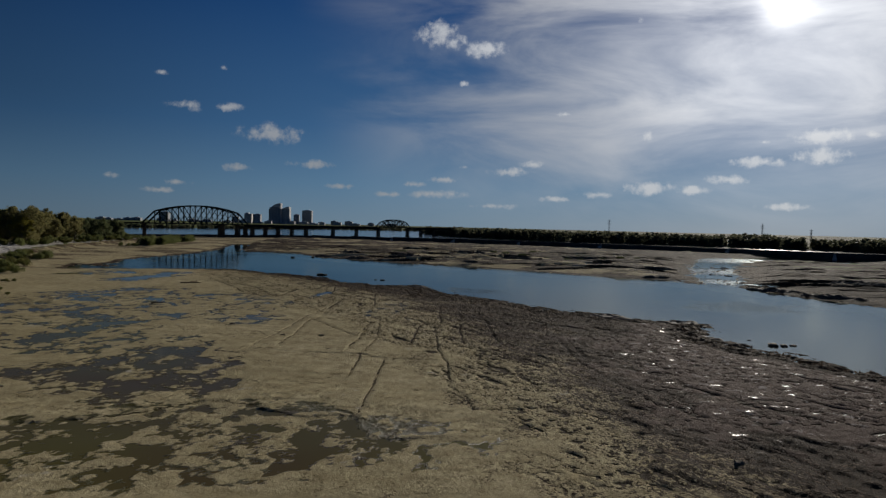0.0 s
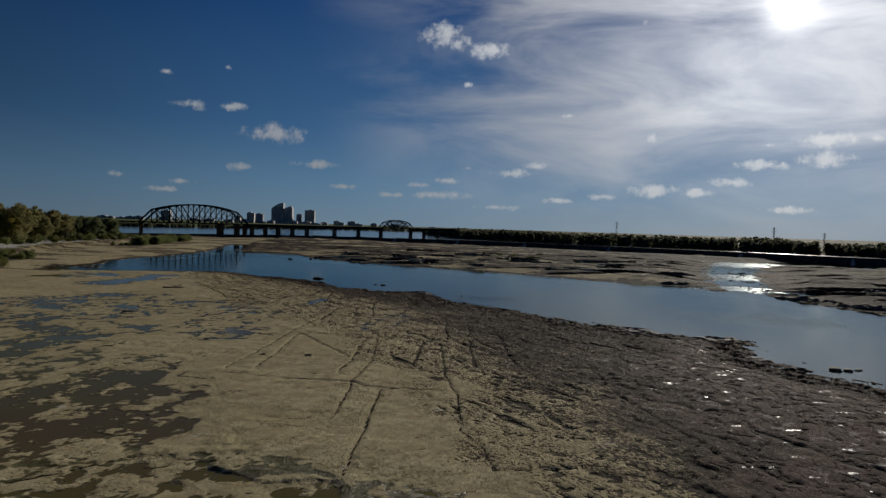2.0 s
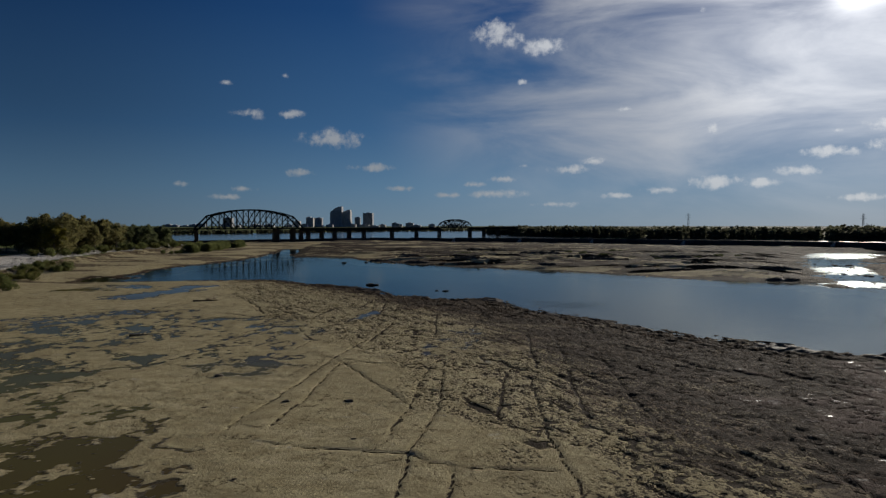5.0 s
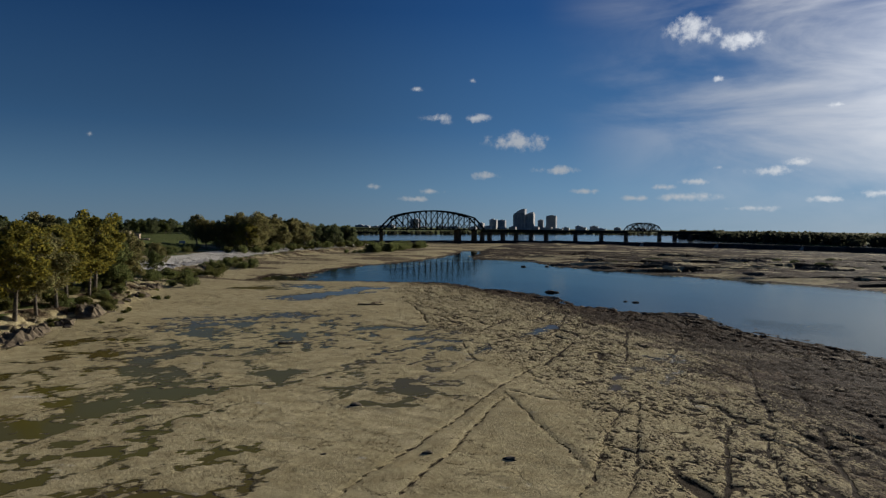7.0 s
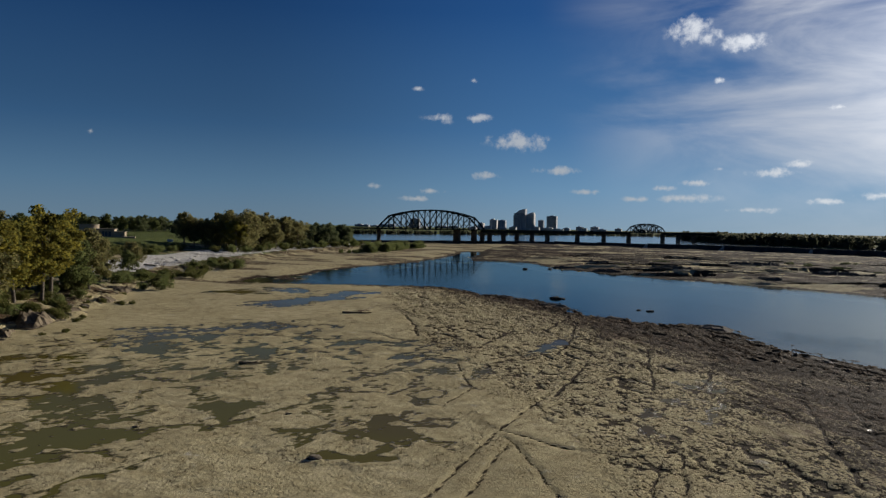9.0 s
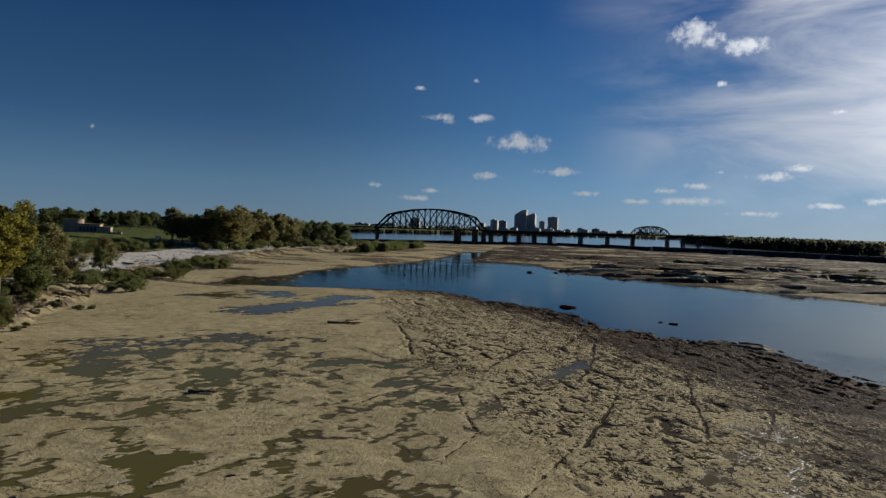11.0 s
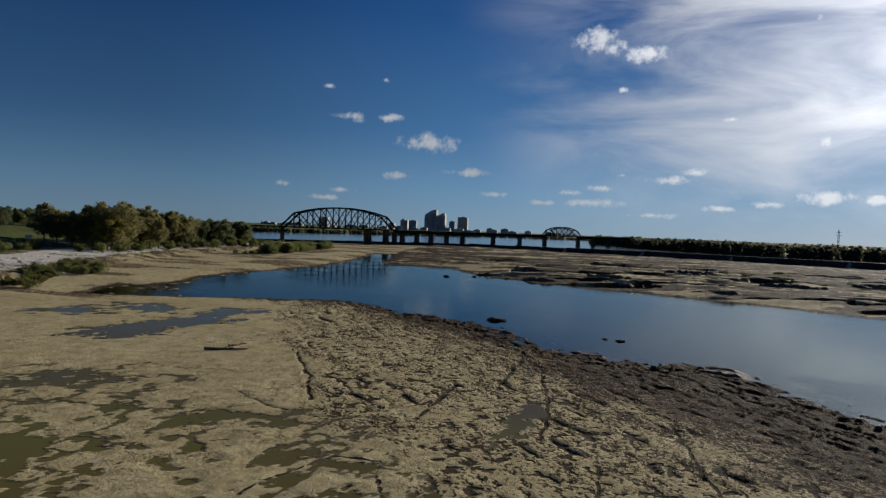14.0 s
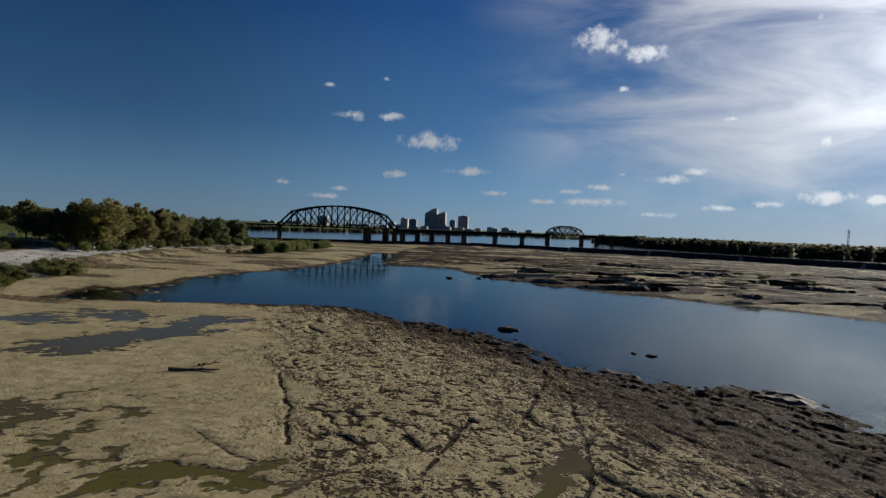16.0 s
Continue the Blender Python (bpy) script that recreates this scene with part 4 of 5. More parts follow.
def build_tower(x, y, w, d, top, mat, label, crown="flat", base=4.0, floors=None, cols=6):
    t = thing("office_tower", label, "building", "", pose(x, y, base, 0, 0, 8))
    h = top - base
    bm = bmesh.new()
    if crown == "dome":
        prof = [(-w / 2, 0), (w / 2, 0), (w / 2, h)] + [(w / 2 - w * k / 8, h - (0.28 * w) * (k / 8) ** 2.2 * 2.0) for k in range(1, 9)]
        lo = [bm.verts.new((px, -d / 2, pz)) for px, pz in prof]
        hi = [bm.verts.new((px, d / 2, pz)) for px, pz in prof]
        for k in range(len(prof)):
            q = (k + 1) % len(prof)
            bm.faces.new((lo[q], lo[k], hi[k], hi[q]))
        bm.faces.new(lo)
        bm.faces.new(hi[::-1])
        bmesh.ops.recalc_face_normals(bm, faces=bm.faces)
        h -= 0.35 * w
    else:
        add_box(bm, pose(0, 0, 0), w, d, h, 0.4)
    wall = part("tower_wall", bm, mat, t)
    bm = bmesh.new()
    if crown == "slant":
        for k in range(4):
            add_box(bm, pose(w * (0.06 + 0.06 * k), 0, h + k * 2.2), w * (0.8 - 0.14 * k), d * 0.8, 2.3)
    elif crown == "step":
        add_box(bm, pose(-w * 0.15, 0, h), w * 0.45, d * 0.6, h * 0.10)
    else:
        add_box(bm, pose(0, 0, h), w * 0.4, d * 0.4, 3)
    part("roof_plant", bm, mat, t)
    floors = floors or max(3, round(h / 4.5))
    for i in range(floors):
        bm = bmesh.new()
        add_box(bm, pose(0, -d / 2 - 0.15, h * (i + 0.3) / floors), w * 0.92, 0.3, h * 0.5 / floors)
        part("window_band", bm, M_GLASS, wall)
    for k in range(cols - 1):
        bm = bmesh.new()
        add_box(bm, pose(-w / 2 + w * (k + 1) / cols, -d / 2 - 0.25, 0), w * 0.03, 0.5, h * 0.97)
        part("mullion", bm, mat, wall)


build_tower(-1160, 3353, 54, 44, 100, M_TOWERWALL, "tall dark grey office tower with a rounded shoulder", "dome", cols=8)
build_tower(-1114, 3368, 36, 40, 76, M_TOWERPALE, "grey office tower with a stepped slanting crown", "slant")
build_tower(-1069, 3383, 24, 26, 50, M_TOWERWALL, "slender grey high-rise among the downtown towers", "flat", cols=4)
build_tower(-1090, 3330, 13, 16, 30, M_TOWERWALL, "narrow grey mid-rise beside the towers", "flat", cols=3)
build_tower(-1022, 3398, 44, 40, 70, M_TOWERWALL, "broad dark slab office tower with a flat roof", "flat", cols=8)
build_tower(-1276, 3320, 33, 30, 49, M_TOWERPALE, "pale mid-rise hotel block with a stepped roof", "step")
build_tower(-1231, 3310, 34, 30, 47, M_TOWERWALL, "dark mid-rise block with a flat roof", "flat")
build_tower(-1330, 3300, 26, 30, 33, M_TOWERPALE, "low pale downtown block", "flat", cols=4)
build_tower(-904, 3431, 26, 30, 24, M_TOWERWALL, "grey apartment block near the river", "flat", cols=4)
build_tower(-837, 3448, 36, 30, 24, M_TOWERWALL, "wide grey apartment block near the river", "flat")
build_tower(-640, 3490, 46, 30, 17, M_TOWERPALE, "low grey building near the end of the bridge", "step")
build_tower(-1560, 3080, 40, 30, 46, M_TOWERWALL, "dark mid-rise block beyond the near truss", "flat")
rng = random.Random(5)
for i in range(26):
    x = -1980 + i * 52 + rng.uniform(-15, 15)
    hgt = rng.uniform(6, 15)
    build_tower(x, 3240 + rng.uniform(-80, 80), rng.uniform(24, 46), 25, 4 + hgt, rng.choice((M_TOWERWALL, M_TOWERPALE)), "low riverfront building across the water", "flat", floors=3, cols=4)

# ---- trees, bushes, woods ----
def leaf_cloud(rng, clumps, per, size, spread):
    """Leaves as small tilted blades in clumps: lists of vertices and faces."""
    vs, fs = [], []
    for cx, cy, cz, cr in clumps:
        for _ in range(per):
            # towards the skin of the clump
            v = Vector((rng.gauss(0, 1), rng.gauss(0, 1), rng.gauss(0, 1)))
            v.normalize()
            v *= cr * spread * rng.uniform(0.45, 1.05)
            c = Vector((cx, cy, cz)) + Vector((v.x, v.y, v.z * 0.8))
            a = Vector((rng.uniform(-1, 1), rng.uniform(-1, 1), rng.uniform(-0.6, 0.6))).normalized()
            b = a.cross(Vector((rng.uniform(-1, 1), rng.uniform(-1, 1), rng.uniform(-1, 1)))).normalized()
            s = size * rng.uniform(0.6, 1.3)
            i = len(vs)
            vs += [c - a * s, c + b * s * 0.55, c + a * s, c - b * s * 0.55]
            fs.append((i, i + 1, i + 2, i + 3))
    return vs, fs


def limb(bm, a, b, r0, r1, sides=6):
    a, b = Vector(a), Vector(b)
    q = (b - a).to_track_quat("Z", "X").to_matrix().to_4x4()
    lo = [bm.verts.new(a + (q @ Vector((math.cos(k * math.tau / sides) * r0, math.sin(k * math.tau / sides) * r0, 0)))) for k in range(sides)]
    hi = [bm.verts.new(b + (q @ Vector((math.cos(k * math.tau / sides) * r1, math.sin(k * math.tau / sides) * r1, 0)))) for k in range(sides)]
    for k in range(sides):
        bm.faces.new((lo[k], lo[(k + 1) % sides], hi[(k + 1) % sides], hi[k]))
    bm.faces.new(hi)


def make_tree(seed, height, width, trunk_part, mat, label, leaves, leaf, name="tree"):
    """A tree with a tapered trunk, limbs and a crown of leaf clumps; base at the origin."""
    rng = random.Random(seed)
    t = thing(name, label, "tree")
    bm = bmesh.new()
    r = height * 0.016 + 0.06
    p, q = Vector((0, 0, -0.4)), Vector((rng.uniform(-0.4, 0.4), rng.uniform(-0.4, 0.4), height * trunk_part))
    limb(bm, p, q, r * 1.25, r, 8)
    top = Vector((q.x + rng.uniform(-0.8, 0.8), q.y + rng.uniform(-0.8, 0.8), height * 0.82))
    limb(bm, q, top, r, r * 0.25, 7)
    clumps = []
    n = 9 + int(height * 0.5)
    for i in range(n):
        f = (i + 0.5) / n
        ang = i * 2.4 + rng.uniform(-0.5, 0.5)
        zz = height * (trunk_part + (1 - trunk_part) * (0.08 + 0.84 * f))
        reach = width * 0.5 * (0.55 + 0.75 * math.sin(math.pi * min(1, 0.18 + 0.80 * f))) * rng.uniform(0.55, 1.0) * 0.8
        e = Vector((math.cos(ang) * reach, math.sin(ang) * reach, zz))
        s = q.lerp(top, max(0, f - 0.25))
        limb(bm, s, e, r * 0.42 * (1 - 0.5 * f), r * 0.10, 5)
        cr = width * rng.uniform(0.16, 0.25)
        clumps.append((e.x, e.y, e.z, cr))
        for _ in range(2):
            k = e + Vector((rng.uniform(-1, 1), rng.uniform(-1, 1), rng.uniform(-0.5, 0.8))) * cr * 1.1
            clumps.append((k.x, k.y, k.z, cr * rng.uniform(0.5, 0.8)))
    clumps.append((top.x, top.y, height * 0.93, width * 0.12))
    part("trunk", bm, M_BARK, t, "grey bark trunk with limbs", True)
    vs, fs = leaf_cloud(rng, clumps, max(8, leaves // len(clumps)), leaf, 1.15)
    obj("crown", vs, fs, mat, t)
    return t


def make_bush(seed, w, h, mat, label, leaves=700, leaf=0.22):
    rng = random.Random(seed)
    t = thing("bush", label, "bush")
    bm = bmesh.new()
    clumps = []
    for i in range(9):
        a, rr = rng.uniform(0, math.tau), rng.uniform(0, w * 0.42)
        c = Vector((math.cos(a) * rr, math.sin(a) * rr, h * rng.uniform(0.3, 0.8) * (1 - 0.5 * rr / w)))
        limb(bm, (c.x * 0.2, c.y * 0.2, -0.3), c, 0.05, 0.02, 4)
        clumps.append((c.x, c.y, c.z, h * rng.uniform(0.22, 0.36)))
    part("stems", bm, M_BARK, t)
    vs, fs = leaf_cloud(rng, clumps, leaves // 9, leaf, 1.2)
    obj("foliage", vs, fs, mat, t)
    return t


def height_at(x, y):
    r = terrain(np.array([float(x)]), np.array([float(y)]))
    return float(r[0][0])


def plant(src, x, y, s=1.0, turn=0.0, group="", sink=0.15, z=None):
    zz = height_at(x, y) if z is None else z
    c = copy_thing(src, Matrix.Identity(4))
    c.matrix_basis = pose(x, y, zz - sink, 0, 0, turn) @ Matrix.Diagonal((s, s, s, 1))
    if group:
        tagged(c, group=group)
    return c


def discard(ob):
    for o in [*ob.children_recursive, ob]:
        bpy.data.objects.remove(o)


def grove():
    rng = random.Random(11)
    yel = [make_tree(20 + i, 15, 8.5, 0.30, M_YELLOW, "cottonwood tree with thinning yellow autumn leaves on the river bank", 7500, 0.31) for i in range(2)]
    oli = [make_tree(30 + i, 15, 8.5, 0.24, M_OLIVE, "olive-green cottonwood tree turning at the end of summer", 7500, 0.31) for i in range(3)]
    grn = [make_tree(40 + i, 13, 9, 0.12, M_GREEN, "dense green broadleaf tree on the bank", 7500, 0.31) for i in range(2)]
    drk = [make_tree(50 + i, 13, 10, 0.10, M_DARKGREEN, "dark green broadleaf tree in full leaf", 7500, 0.31) for i in range(2)]
    bsh = [make_bush(60 + i, 4.5, 2.4, M_BRUSH, "scrubby olive willow bush on the bank", 1500, 0.16) for i in range(2)]
    gbs = [make_bush(70 + i, 5.0, 3.0, M_GREEN, "low green riverside bush", 1500, 0.17) for i in range(2)]
    dbs = [make_bush(80 + i, 7.0, 1.8, M_DARKGREEN, "low dark scrub on the rocky far bank") for i in range(2)]
    # front row above the rock ledge
    front = [(-154, 195, yel, 1.02), (-150, 190, yel, 0.98), (-147, 182, yel, 1.0), (-163, 212, oli, 0.85), (-160, 205, grn, 0.85), (-136, 171, yel, 0.95), (-127, 156, yel, 0.95), (-131, 163, oli, 0.9),
             (-143, 166, oli, 1.0), (-138, 152, yel, 1.0), (-122, 142, grn, 0.95), (-117, 131, yel, 0.95), (-150, 172, grn, 1.0), (-160, 186, oli, 1.0), (-168, 200, yel, 0.95), (-170, 214, grn, 0.7),
             (-132, 138, oli, 1.05), (-148, 152, drk, 1.1), (-112, 118, oli, 0.95), (-124, 120, grn, 1.0), (-176, 190, drk, 1.0)]
    for x, y, k, s in front:
        plant(rng.choice(k), x, y, s * rng.uniform(1.02, 1.2), rng.uniform(0, 360), "trees along the rock ledge")
    for x, y, k, s in ((-190, 240, oli, 0.5), (-204, 262, oli, 0.62), (-199, 256, grn, 0.5)):
        plant(rng.choice(k), x, y, s, rng.uniform(0, 360), "young trees on the gravel bank")
    # big stand upstream
    low = [make_tree(90 + i, 14, 11, 0.05, M_OLIVE, "broad olive-brown tree leafy down to the ground", 7500, 0.31) for i in range(2)]
    for i in range(66):
        f = i / 65
        x = -292 - 42 * f + rng.uniform(-26, 8)
        y = 400 + 200 * f + rng.uniform(-12, 12)
        k = (low + oli if f < 0.5 else drk + low[:1] if f < 0.62 else drk)
        if f < 0.3 and i % 6 == 0:
            k = yel
        s = (1.42 - 0.5 * f) * rng.uniform(0.75, 1.12)
        plant(rng.choice(k), x, y, s, rng.uniform(0, 360), "stand of trees on the upstream bank")
    for i in range(32):
        f = i / 31
        plant(rng.choice(gbs + bsh), -279 - 40 * f + rng.uniform(-5, 5), 386 + 210 * f + rng.uniform(-5, 5), rng.uniform(1.0, 2.0), rng.uniform(0, 360), "brush at the foot of the trees")
    # dark row behind the lawn
    for i in range(95):
        f = i / 94
        x = -462 + rng.uniform(-24, 24)
        y = 270 + 400 * f + rng.uniform(-10, 10)
        plant(rng.choice(drk + grn), x, y, rng.uniform(0.6, 0.92), rng.uniform(0, 360), "trees behind the lawn")
    # shrub island near the bridge and brush along the bank
    for i in range(40):
        f = i / 39
        x, y = -261 - 30 * f + rng.uniform(-7, 7), 505 + 130 * f + rng.uniform(-8, 8)
        plant(rng.choice(gbs), x, y, rng.uniform(1.4, 2.5), rng.uniform(0, 360), "shrubs on the gravel point")
    for i in range(6):
        plant(rng.choice(gbs), -262 + rng.uniform(-6, 4), 478 + i * 5, rng.uniform(0.6, 1.1), rng.uniform(0, 360), "shrubs on the gravel point")
    for i in range(48):
        f = i / 47
        x, y = -168 - 58 * f + rng.uniform(-7, 7), 228 + 104 * f + rng.uniform(-7, 7)
        plant(rng.choice(gbs + bsh + bsh), x, y, rng.uniform(0.7, 1.5), rng.uniform(0, 360), "brush beside the pale gravel")
    for i in range(40):
        f = rng.random()
        x, y = -268 - 40 * f + rng.uniform(-14, 14), 290 + 85 * f + rng.uniform(-10, 10)
        plant(rng.choice(gbs + bsh), x, y, rng.uniform(1.1, 1.8), rng.uniform(0, 360), "brush below the lawn")
    for i in range(42):
        f = rng.random()
        x, y = -118 - 58 * f + rng.uniform(-20, 0), 138 + 92 * f + rng.uniform(-5, 5)
        plant(rng.choice(bsh + gbs), x, y, rng.uniform(0.6, 1.5), rng.uniform(0, 360), "brush under the trees")
    for i in range(26):
        f = rng.random()
        x, y = -100 + 180 * f + rng.gauss(0, 9), 505 - 70 * f + rng.gauss(0, 26) + 60 * rng.random()
        c = plant(rng.choice(dbs), x, y, rng.uniform(0.7, 1.6), rng.uniform(0, 360), "dark scrub on the far rock bank", 0.3)
        c.scale.z *= 0.55
    for i in range(36):
        f = rng.random()
        x, y = -132 - 66 * f + rng.uniform(-12, 4), 172 + 88 * f + rng.uniform(-6, 4)
        plant(rng.choice(bsh + bsh + gbs), x, y, rng.uniform(0.5, 1.1), rng.uniform(0, 360), "brush on the rocky bank")
    for i in range(24):
        f = rng.random()
        x, y = -106 - 60 * f + rng.uniform(-6, 8), 138 + 90 * f + rng.uniform(-4, 4)
        plant(rng.choice(bsh), x, y, rng.uniform(0.22, 0.5), rng.uniform(0, 360), "small tufts on the rock")
    for k in yel + oli + grn + drk + bsh + gbs + dbs + low:
        discard(k)


grove()


def woods(name, line, depth, hgt, count, leaf, mat, label, seed):
    """A far wood: one mass of leaf clumps along a line."""
    rng = random.Random(seed)
    clumps = []
    segs = list(zip(line, line[1:]))
    total = sum(math.hypot(b[0] - a[0], b[1] - a[1]) for a, b in segs)
    for (ax, ay), (bx, by) in segs:
        n = round(count * math.hypot(bx - ax, by - ay) / total)
        for i in range(n):
            f = (i + rng.random()) / n
            x, y = ax + (bx - ax) * f + rng.uniform(0, depth) * 0.3, ay + (by - ay) * f + rng.uniform(0, depth)
            h = hgt * (0.85 + 0.3 * noise.noise((x / 60, y / 60, seed)) + rng.uniform(-0.12, 0.12))
            r = hgt * rng.uniform(0.12, 0.2)
            for k in range(4):
                clumps.append((x + rng.uniform(-r, r) * 0.6, y + rng.uniform(-r, r) * 0.6, POOL + (h - r) * (k + 0.6) / 4, r))
    vs, fs = leaf_cloud(rng, clumps, 18, leaf, 1.1)
    return tagged(obj(name, vs, fs, mat), label, "woods", kind="stuff")


woods("far_woods", [(-185, 1350), (-85, 1085), (25, 958), (155, 928), (305, 822), (425, 745), (800, 610), (1900, 500)], 60, 16.5, 2300, 1.9, M_FARWOOD, "dark line of autumn woods on the far shore of the river", 3)
woods("city_shore_trees", [(-1300, 905), (-700, 1056), (-600, 1306), (-480, 1706), (-250, 1906), (-195, 1400)], 40, 8.5, 900, 1.6, M_FARWOOD, "low trees along the city shore", 4)


def build_mast(x, y, h):
    t = thing("power_pylon", "thin grey steel lattice mast above the far woods", "pylon", "masts above the woods", pose(x, y, POOL))
    for sx in (-1, 1):
        for sy in (-1, 1):
            beam("leg", (sx * h * 0.03, sy * h * 0.03, 0), (sx * 0.5, sy * 0.5, h), 0.22, 0.22, M_STEEL, t)
    for k in range(6):
        z = h * (k + 0.5) / 6.5
        w = h * 0.03 * (1 - z / h) + 0.5
        beam("brace", (-w, -w, z), (w, w, z + h / 9), 0.15, 0.15, M_STEEL, t)
    for z in (0.82, 0.92):
        beam("cross_arm", (-h * 0.1, 0, h * z), (h * 0.1, 0, h * z), 0.25, 0.25, M_STEEL, t)


for x, y, h in ((112, 990, 30), (285, 930, 28), (330, 900, 23), (505, 800, 28)):
    build_mast(x, y, h)


# ---- loose stones and driftwood ----
def make_stone(seed, mat, label, name="stone"):
    rng = random.Random(seed)
    bm = bmesh.new()
    bmesh.ops.create_icosphere(bm, subdivisions=2, radius=1.0)
    for v in bm.verts:
        k = 0.75 + 0.5 * noise.noise(v.co * 1.3 + Vector((seed, 0, 0)))
        v.co = Vector((v.co.x * k, v.co.y * k * 0.75, max(v.co.z * k * 0.5, -0.25)))
        v.co.z = min(v.co.z, 0.32 + 0.05 * v.co.x)
    return tagged(part(name, bm, mat), label, "stone")


def make_outcrop(seed, long, wide, high, mat):
    """A low ragged ledge of dark rock with broken steps; base at the origin."""
    nx, ny = max(12, round(long / 0.7)), max(8, round(wide / 0.6))
    X, Y = np.meshgrid(np.linspace(-1, 1, nx), np.linspace(-1, 1, ny))
    x, y = X.ravel() * long / 2, Y.ravel() * wide / 2
    r = np.hypot(X.ravel(), Y.ravel()) + (fbm(x / 4 + seed, y / 3, 4, seed) - 0.5) * 1.0
    body = sstep(r, 0.95, 0.45)
    q = fbm(x / 3.0, y / 1.6 + seed, 4, seed + 7, 0.6) * 5
    step = np.floor(q) + sstep(q - np.floor(q), 0.7, 1.0)
    z = body * high * 1.5 * (0.3 + 0.42 * (step - 1.5) + 0.9 * (fbm(x / 0.9, y / 0.8, 3, seed + 9, 0.65) - 0.5)) - 0.35 * (1 - body)
    idx = np.arange(nx * ny).reshape(ny, nx)
    quads = np.stack([idx[:-1, :-1], idx[:-1, 1:], idx[1:, 1:], idx[1:, :-1]], -1).reshape(-1, 4)
    quads = quads[(body[quads] > 0.01).any(1)]
    used, inv = np.unique(quads, return_inverse=True)
    co = np.stack([x[used], y[used], z[used]], 1)
    return tagged(obj("rock_outcrop", co.tolist(), inv.reshape(-1, 4).tolist(), mat), "low ragged ledge of dark rock on the far bank", "rock", "dark ledges on the far bank")


for i, (ox, oy, ol, ow, oh, turn) in enumerate(((-111, 436, 20, 9, 1.1, -30), (-106, 476, 24, 12, 1.2, -20), (-88, 419, 22, 8, 1.2, -25), (-83, 574, 20, 14, 2.0, -10), (-66, 556, 26, 16, 2.2, -10), (-62, 433, 24, 10, 1.3, -20),
                                                (6, 443, 30, 14, 1.6, -15), (29, 397, 28, 9, 1.3, -20), (70, 372, 24, 9, 1.3, -20), (66, 328, 18, 6, 1.0, -15), (98, 274, 26, 8, 1.1, -50), (110, 250, 26, 9, 1.1, -50),
                                                (118, 436, 20, 12, 1.3, -20), (140, 300, 30, 14, 1.3, -20), (-30, 500, 30, 14, 1.5, -15), (135, 215, 30, 10, 1.1, -40), (-20, 392, 18, 6, 0.8, -20), (40, 470, 26, 12, 1.3, -15))):
    ledge = make_outcrop(300 + i, ol, ow, oh * 0.6, M_DARKSTONE)
    ledge.matrix_basis = pose(ox, oy, height_at(ox, oy) - 0.1, 0, 0, turn)


for i, (ox, oy, ol, ow, oh, turn) in enumerate(((8, 197, 14, 7, 0.5, -50), (30, 176, 18, 8, 0.5, -15), (44, 171, 14, 7, 0.5, -10), (-8, 212, 13, 6, 0.5, -60), (46, 150, 12, 5, 0.4, -60), (-26, 243, 14, 6, 0.5, -45),
                                                (-46, 249, 14, 6, 0.4, -40), (-66, 266, 14, 6, 0.4, -45), (-84, 282, 13, 5, 0.4, -30), (-104, 292, 12, 5, 0.4, -30))):
    ledge = make_outcrop(340 + i, ol, ow, oh * 0.6, M_DARKSTONE)
    tagged(ledge, "dark broken rock ledge at the edge of the water", "rock", "dark ledges at the water's edge")
    ledge.matrix_basis = pose(ox, oy, max(height_at(ox, oy), WATER) - 0.05, 0, 0, turn)


for i, (ox, oy, ol, ow, oh, turn) in enumerate(((-131, 175, 15, 6, 1.0, 130), (-141, 190, 13, 6, 0.9, 125), (-125, 164, 14, 6, 1.0, 128), (-113, 146, 16, 6, 0.9, 120), (-152, 206, 13, 5, 0.8, 125), (-119, 154, 12, 5, 0.8, 118),
                                                (-166, 224, 14, 5, 0.7, 125), (-176, 240, 13, 5, 0.6, 122), (-104, 132, 14, 6, 0.8, 110))):
    ledge = make_outcrop(370 + i, ol, ow, oh, M_LEDGE)
    tagged(ledge, "layered brown limestone ledge broken into slabs below the trees", "rock", "ledges under the trees")
    ledge.matrix_basis = pose(ox, oy, height_at(ox, oy) - 0.1, 0, 0, turn)


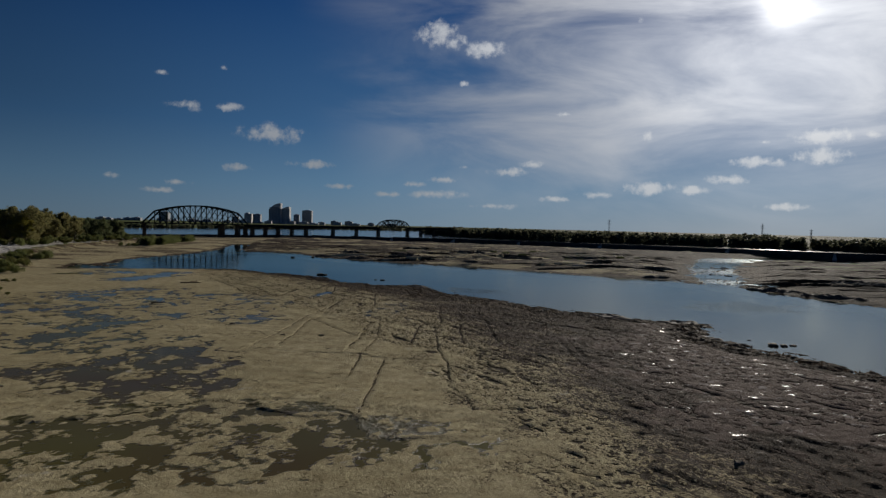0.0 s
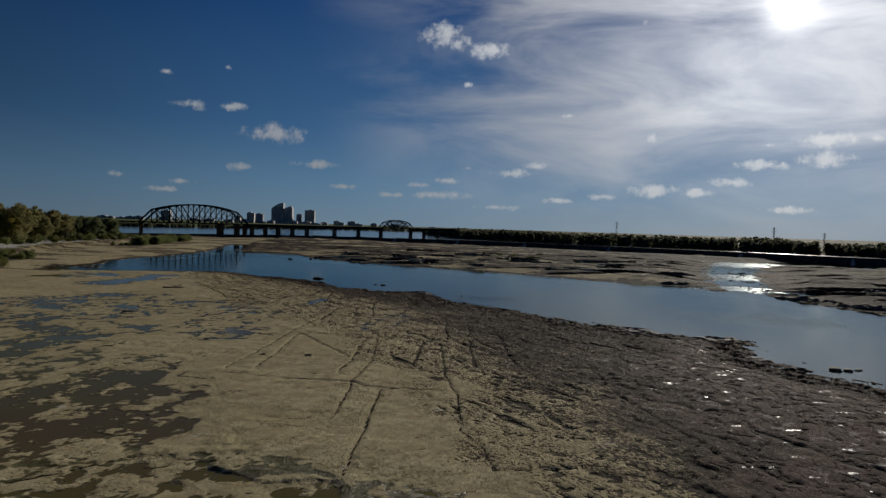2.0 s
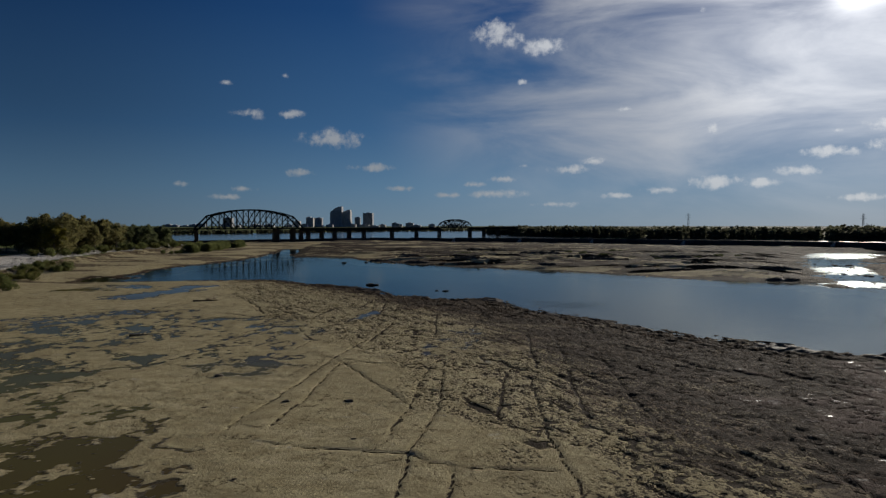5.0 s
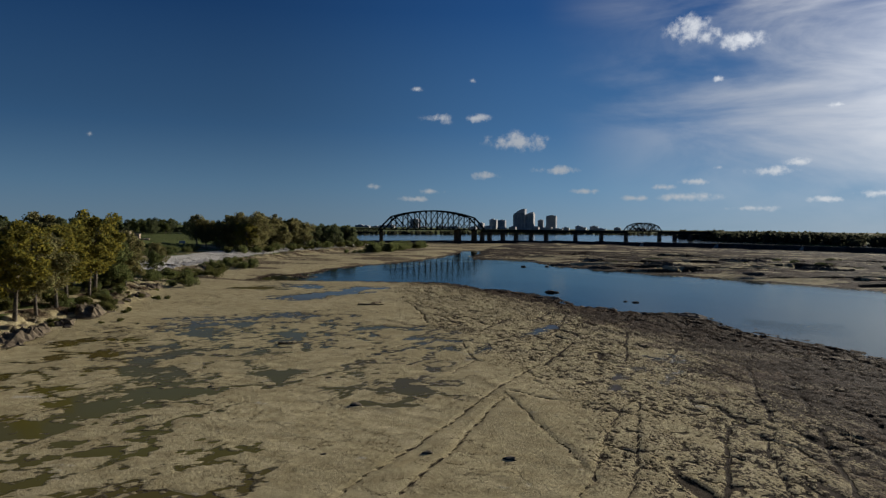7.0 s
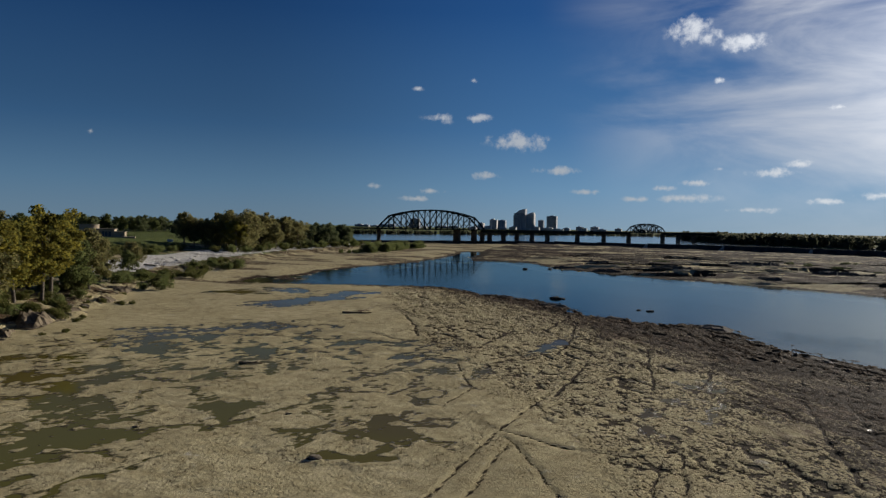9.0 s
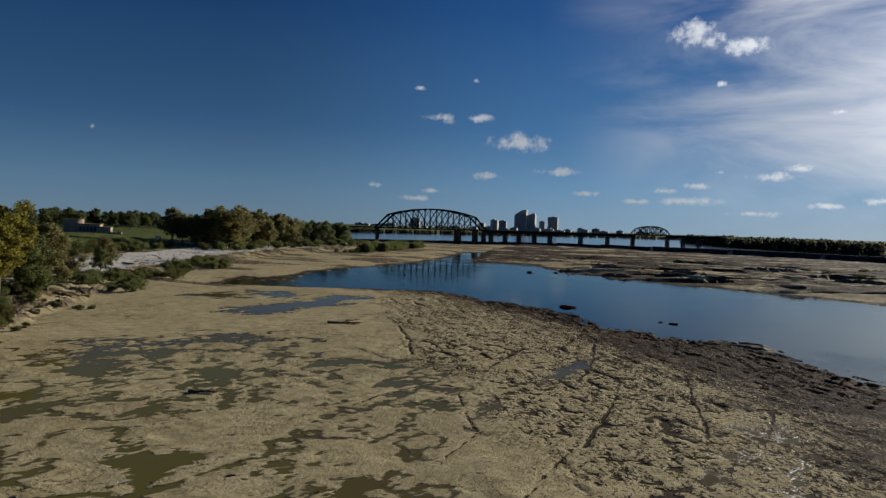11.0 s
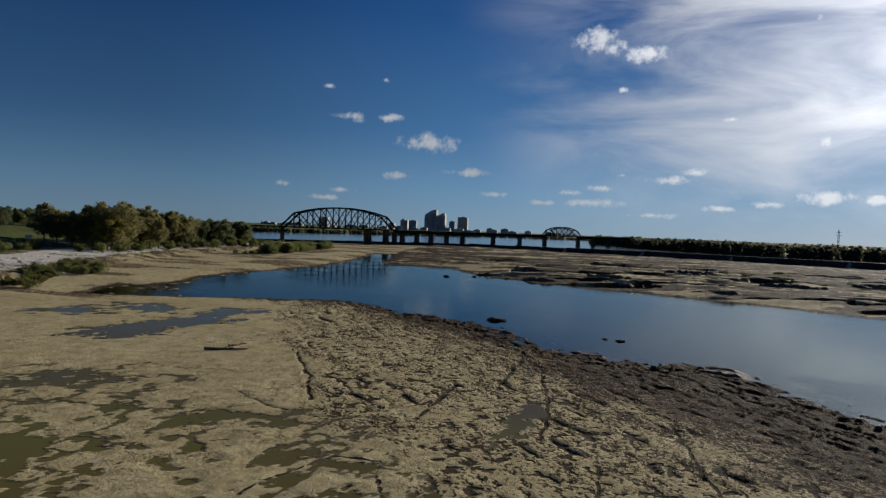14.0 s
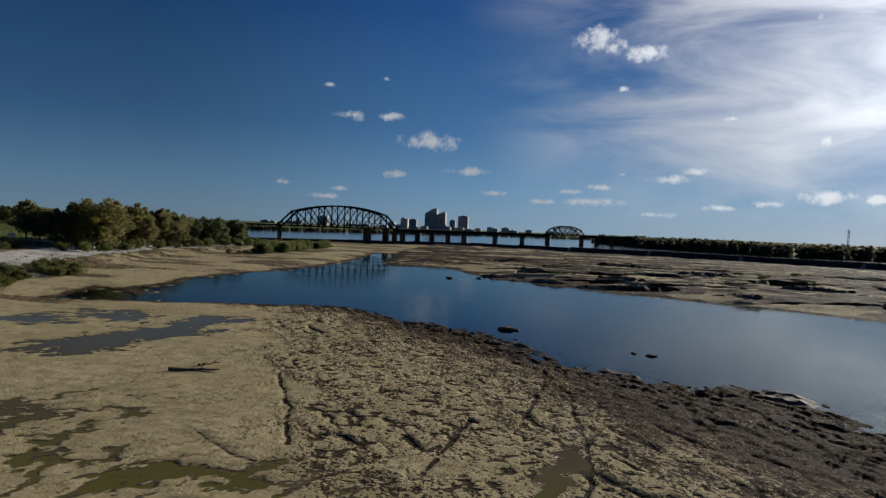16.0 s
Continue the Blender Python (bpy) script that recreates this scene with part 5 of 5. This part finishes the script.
def stones():
    rng = random.Random(9)
    tan = [make_stone(100 + i, M_STONE, "loose angular limestone block lying on the rock shelf") for i in range(3)]
    drk = [make_stone(110 + i, M_DARKSTONE, "dark wet rock standing out of the shallow water") for i in range(3)]
    pal = [make_stone(120 + i, M_PALESTONE, "pale weathered limestone block on the bank") for i in range(3)]
    for x, y, s in ((-45.7, 136, 0.9), (-32.1, 125, 0.75), (-25.6, 127, 0.8), (-55.8, 146, 0.5), (-39.4, 121, 0.4), (-20.5, 113, 0.4), (29.3, 65, 0.8), (-65, 136, 0.5)):
        plant(rng.choice(tan), x, y, s, rng.uniform(0, 360), "blocks on the shelf", 0.05)
    for i in range(36):
        x, y = rng.uniform(-105, 14), rng.uniform(62, 205)
        plant(rng.choice(tan), x, y, rng.uniform(0.12, 0.3), rng.uniform(0, 360), "small stones on the shelf", 0.02)
    for x, y, s in ((-71, 285, 2.2), (-69, 285, 1.3), (-45.6, 269, 0.9), (-42.9, 268, 1.2), (56.0, 142, 1.6), (57.9, 142, 1.2), (59.6, 143, 0.9), (53.2, 148, 0.5)):
        plant(rng.choice(drk), x, y, s, rng.uniform(0, 360), "rocks in the water", 0.0, WATER - 0.05)
    for i in range(30):
        plant(rng.choice(drk), -92 + rng.gauss(0, 14), 432 + rng.gauss(0, 12), rng.uniform(0.7, 2.2), rng.uniform(0, 360), "dark rocks in the far shallows", 0.1, WATER)
    for i in range(46):
        f = rng.random()
        plant(rng.choice(drk), 88 + 30 * f + rng.gauss(0, 8), 300 + 140 * f + rng.gauss(0, 10), rng.uniform(0.5, 1.7), rng.uniform(0, 360), "rocks in the rapids", 0.0, WATER - 0.1)
    edge = [(54, 129), (44, 150), (47, 168), (34, 174), (12, 194), (-1, 201), (-12, 220), (-20, 236), (-30, 248), (-38, 243), (-54, 252), (-75, 277), (-96, 288), (-112, 300)]
    for (ax, ay), (bx, by) in zip(edge, edge[1:]):
        for k in range(8):
            f = rng.random()
            x, y = ax + (bx - ax) * f + rng.gauss(0, 2.2), ay + (by - ay) * f + rng.gauss(0, 2.2)
            zz = max(height_at(x, y), WATER - 0.1)
            plant(rng.choice(drk), x, y, rng.uniform(0.25, 0.8), rng.uniform(0, 360), "rocks at the water's edge", 0.05, zz)
    for i in range(80):
        f = rng.random()
        x, y = -216 - 62 * f + rng.gauss(0, 6), 268 + 120 * f + rng.gauss(0, 7)
        plant(rng.choice(pal), x, y, rng.uniform(0.5, 1.5), rng.uniform(0, 360), "pale blocks on the bank", 0.1)
    for i in range(48):
        f = rng.random()
        x, y = -107 - 58 * f + rng.gauss(-2, 3), 140 + 84 * f + rng.gauss(0, 2.5)
        plant(rng.choice(tan), x, y, rng.uniform(0.4, 1.5), rng.uniform(0, 360), "broken ledge rocks", 0.1)
    for k in tan + drk + pal:
        discard(k)


stones()


def driftwood(x0, y0, x1, y1, r, seed):
    rng = random.Random(seed)
    bm = bmesh.new()
    a, b = Vector((x0, y0, height_at(x0, y0) + r * 0.6)), Vector((x1, y1, height_at(x1, y1) + r * 0.6))
    pts = [a.lerp(b, k / 5) + Vector((rng.uniform(-r, r), rng.uniform(-r, r), rng.uniform(0, r * 0.4))) for k in range(6)]
    for k in range(5):
        limb(bm, pts[k], pts[k + 1], r * (1 - 0.12 * k), r * (1 - 0.12 * (k + 1)), 7)
    limb(bm, pts[3], pts[3] + Vector((0.4, 1.2, 0.5)) * r * 4, r * 0.4, r * 0.15, 5)
    tagged(part("driftwood_log", bm, M_DRIFT, None, "", True), "bleached driftwood log stranded on the bare rock", "driftwood")


driftwood(-96, 218, -91, 221, 0.25, 1)
driftwood(-95, 222, -94, 225, 0.22, 2)
driftwood(-77, 164, -74, 165, 0.2, 3)
driftwood(-226, 288, -216, 289, 0.35, 4)
driftwood(-213, 269, -205, 265, 0.3, 5)

# ---- the visitor building and the lawn sign ----
M_TANWALL = plain("tan_stone_cladding", (0.34, 0.27, 0.19), (0.45, 0.37, 0.27), 0.5, 0.85, 0, 0.2)
M_ROOF = plain("grey_tan_roof_edge", (0.22, 0.19, 0.15), (0.32, 0.28, 0.22), 0.6, 0.85)
M_WHITE = plain("white_painted_metal", (0.7, 0.7, 0.68), (0.82, 0.82, 0.8), 1.0, 0.5)


def visitor_building():
    t = thing("visitor_building", "low modern tan stone building with flat roofs on the bluff", "building", "", pose(-372, 395, height_at(-372, 395) - 0.4, 0, 0, 40) @ Matrix.Diagonal((0.75, 0.75, 0.75, 1)))
    for nm, x, y, z, sx, sy, sz, mt in (("main_wing", 0, 0, 0, 16, 12, 6.5, M_TANWALL), ("low_wing", 11, -3, 0, 9, 9, 4.6, M_TANWALL), 
                                        ("terrace", 17, -7, 0, 12, 5, 1.2, M_TANWALL)):
        bm = bmesh.new()
        add_box(bm, pose(x, y, z), sx, sy, sz, 0.1)
        wing = part(nm, bm, mt, t)
        if nm == "main_wing":
            main = wing
    for nm, r, z, h, mt in (("drum", 7.0, 0.0, 9.6, M_TANWALL), ("drum_rim", 7.3, 9.6, 0.5, M_ROOF)):
        bm = bmesh.new()
        bmesh.ops.create_cone(bm, cap_ends=True, segments=40, radius1=r, radius2=r, depth=h, matrix=pose(-11, 1, z + h / 2))
        part(nm, bm, mt, t)
    for nm, x, y, z, sx, sy in (("roof", 0, 0, 6.5, 17, 13), ("roof", 11, -3, 4.6, 9.8, 9.8)):
        bm = bmesh.new()
        add_box(bm, pose(x, y, z), sx, sy, 0.4, 0.08)
        part(nm, bm, M_ROOF, t)
    for k in range(5):
        bm = bmesh.new()
        add_box(bm, pose(-5 + k * 2.4, -6.05, 1.2), 1.8, 0.2, 3.6)
        part("window", bm, M_GLASS, main)
    for k in range(8):
        beam("railing_post", (11.5 + k * 1.6, -9.4, 1.2), (11.5 + k * 1.6, -9.4, 2.3), 0.1, 0.1, M_STEEL, t)
    beam("handrail", (11.5, -9.4, 2.3), (22.7, -9.4, 2.3), 0.1, 0.1, M_STEEL, t)


visitor_building()


def lawn_sign(x, y):
    z = height_at(x, y)
    t = thing("sign", "small white sign board on two posts beside the lawn", "sign", "", pose(x, y, z, 0, 0, 40))
    bm = bmesh.new()
    add_box(bm, pose(0, 0, 0.6), 3.4, 0.15, 1.5, 0.04)
    part("board", bm, M_WHITE, t)
    for sx in (-1.3, 1.3):
        beam("post", (sx, 0.15, -0.3), (sx, 0.15, 2.1), 0.14, 0.14, M_STEEL, t)


lawn_sign(-345, 418)
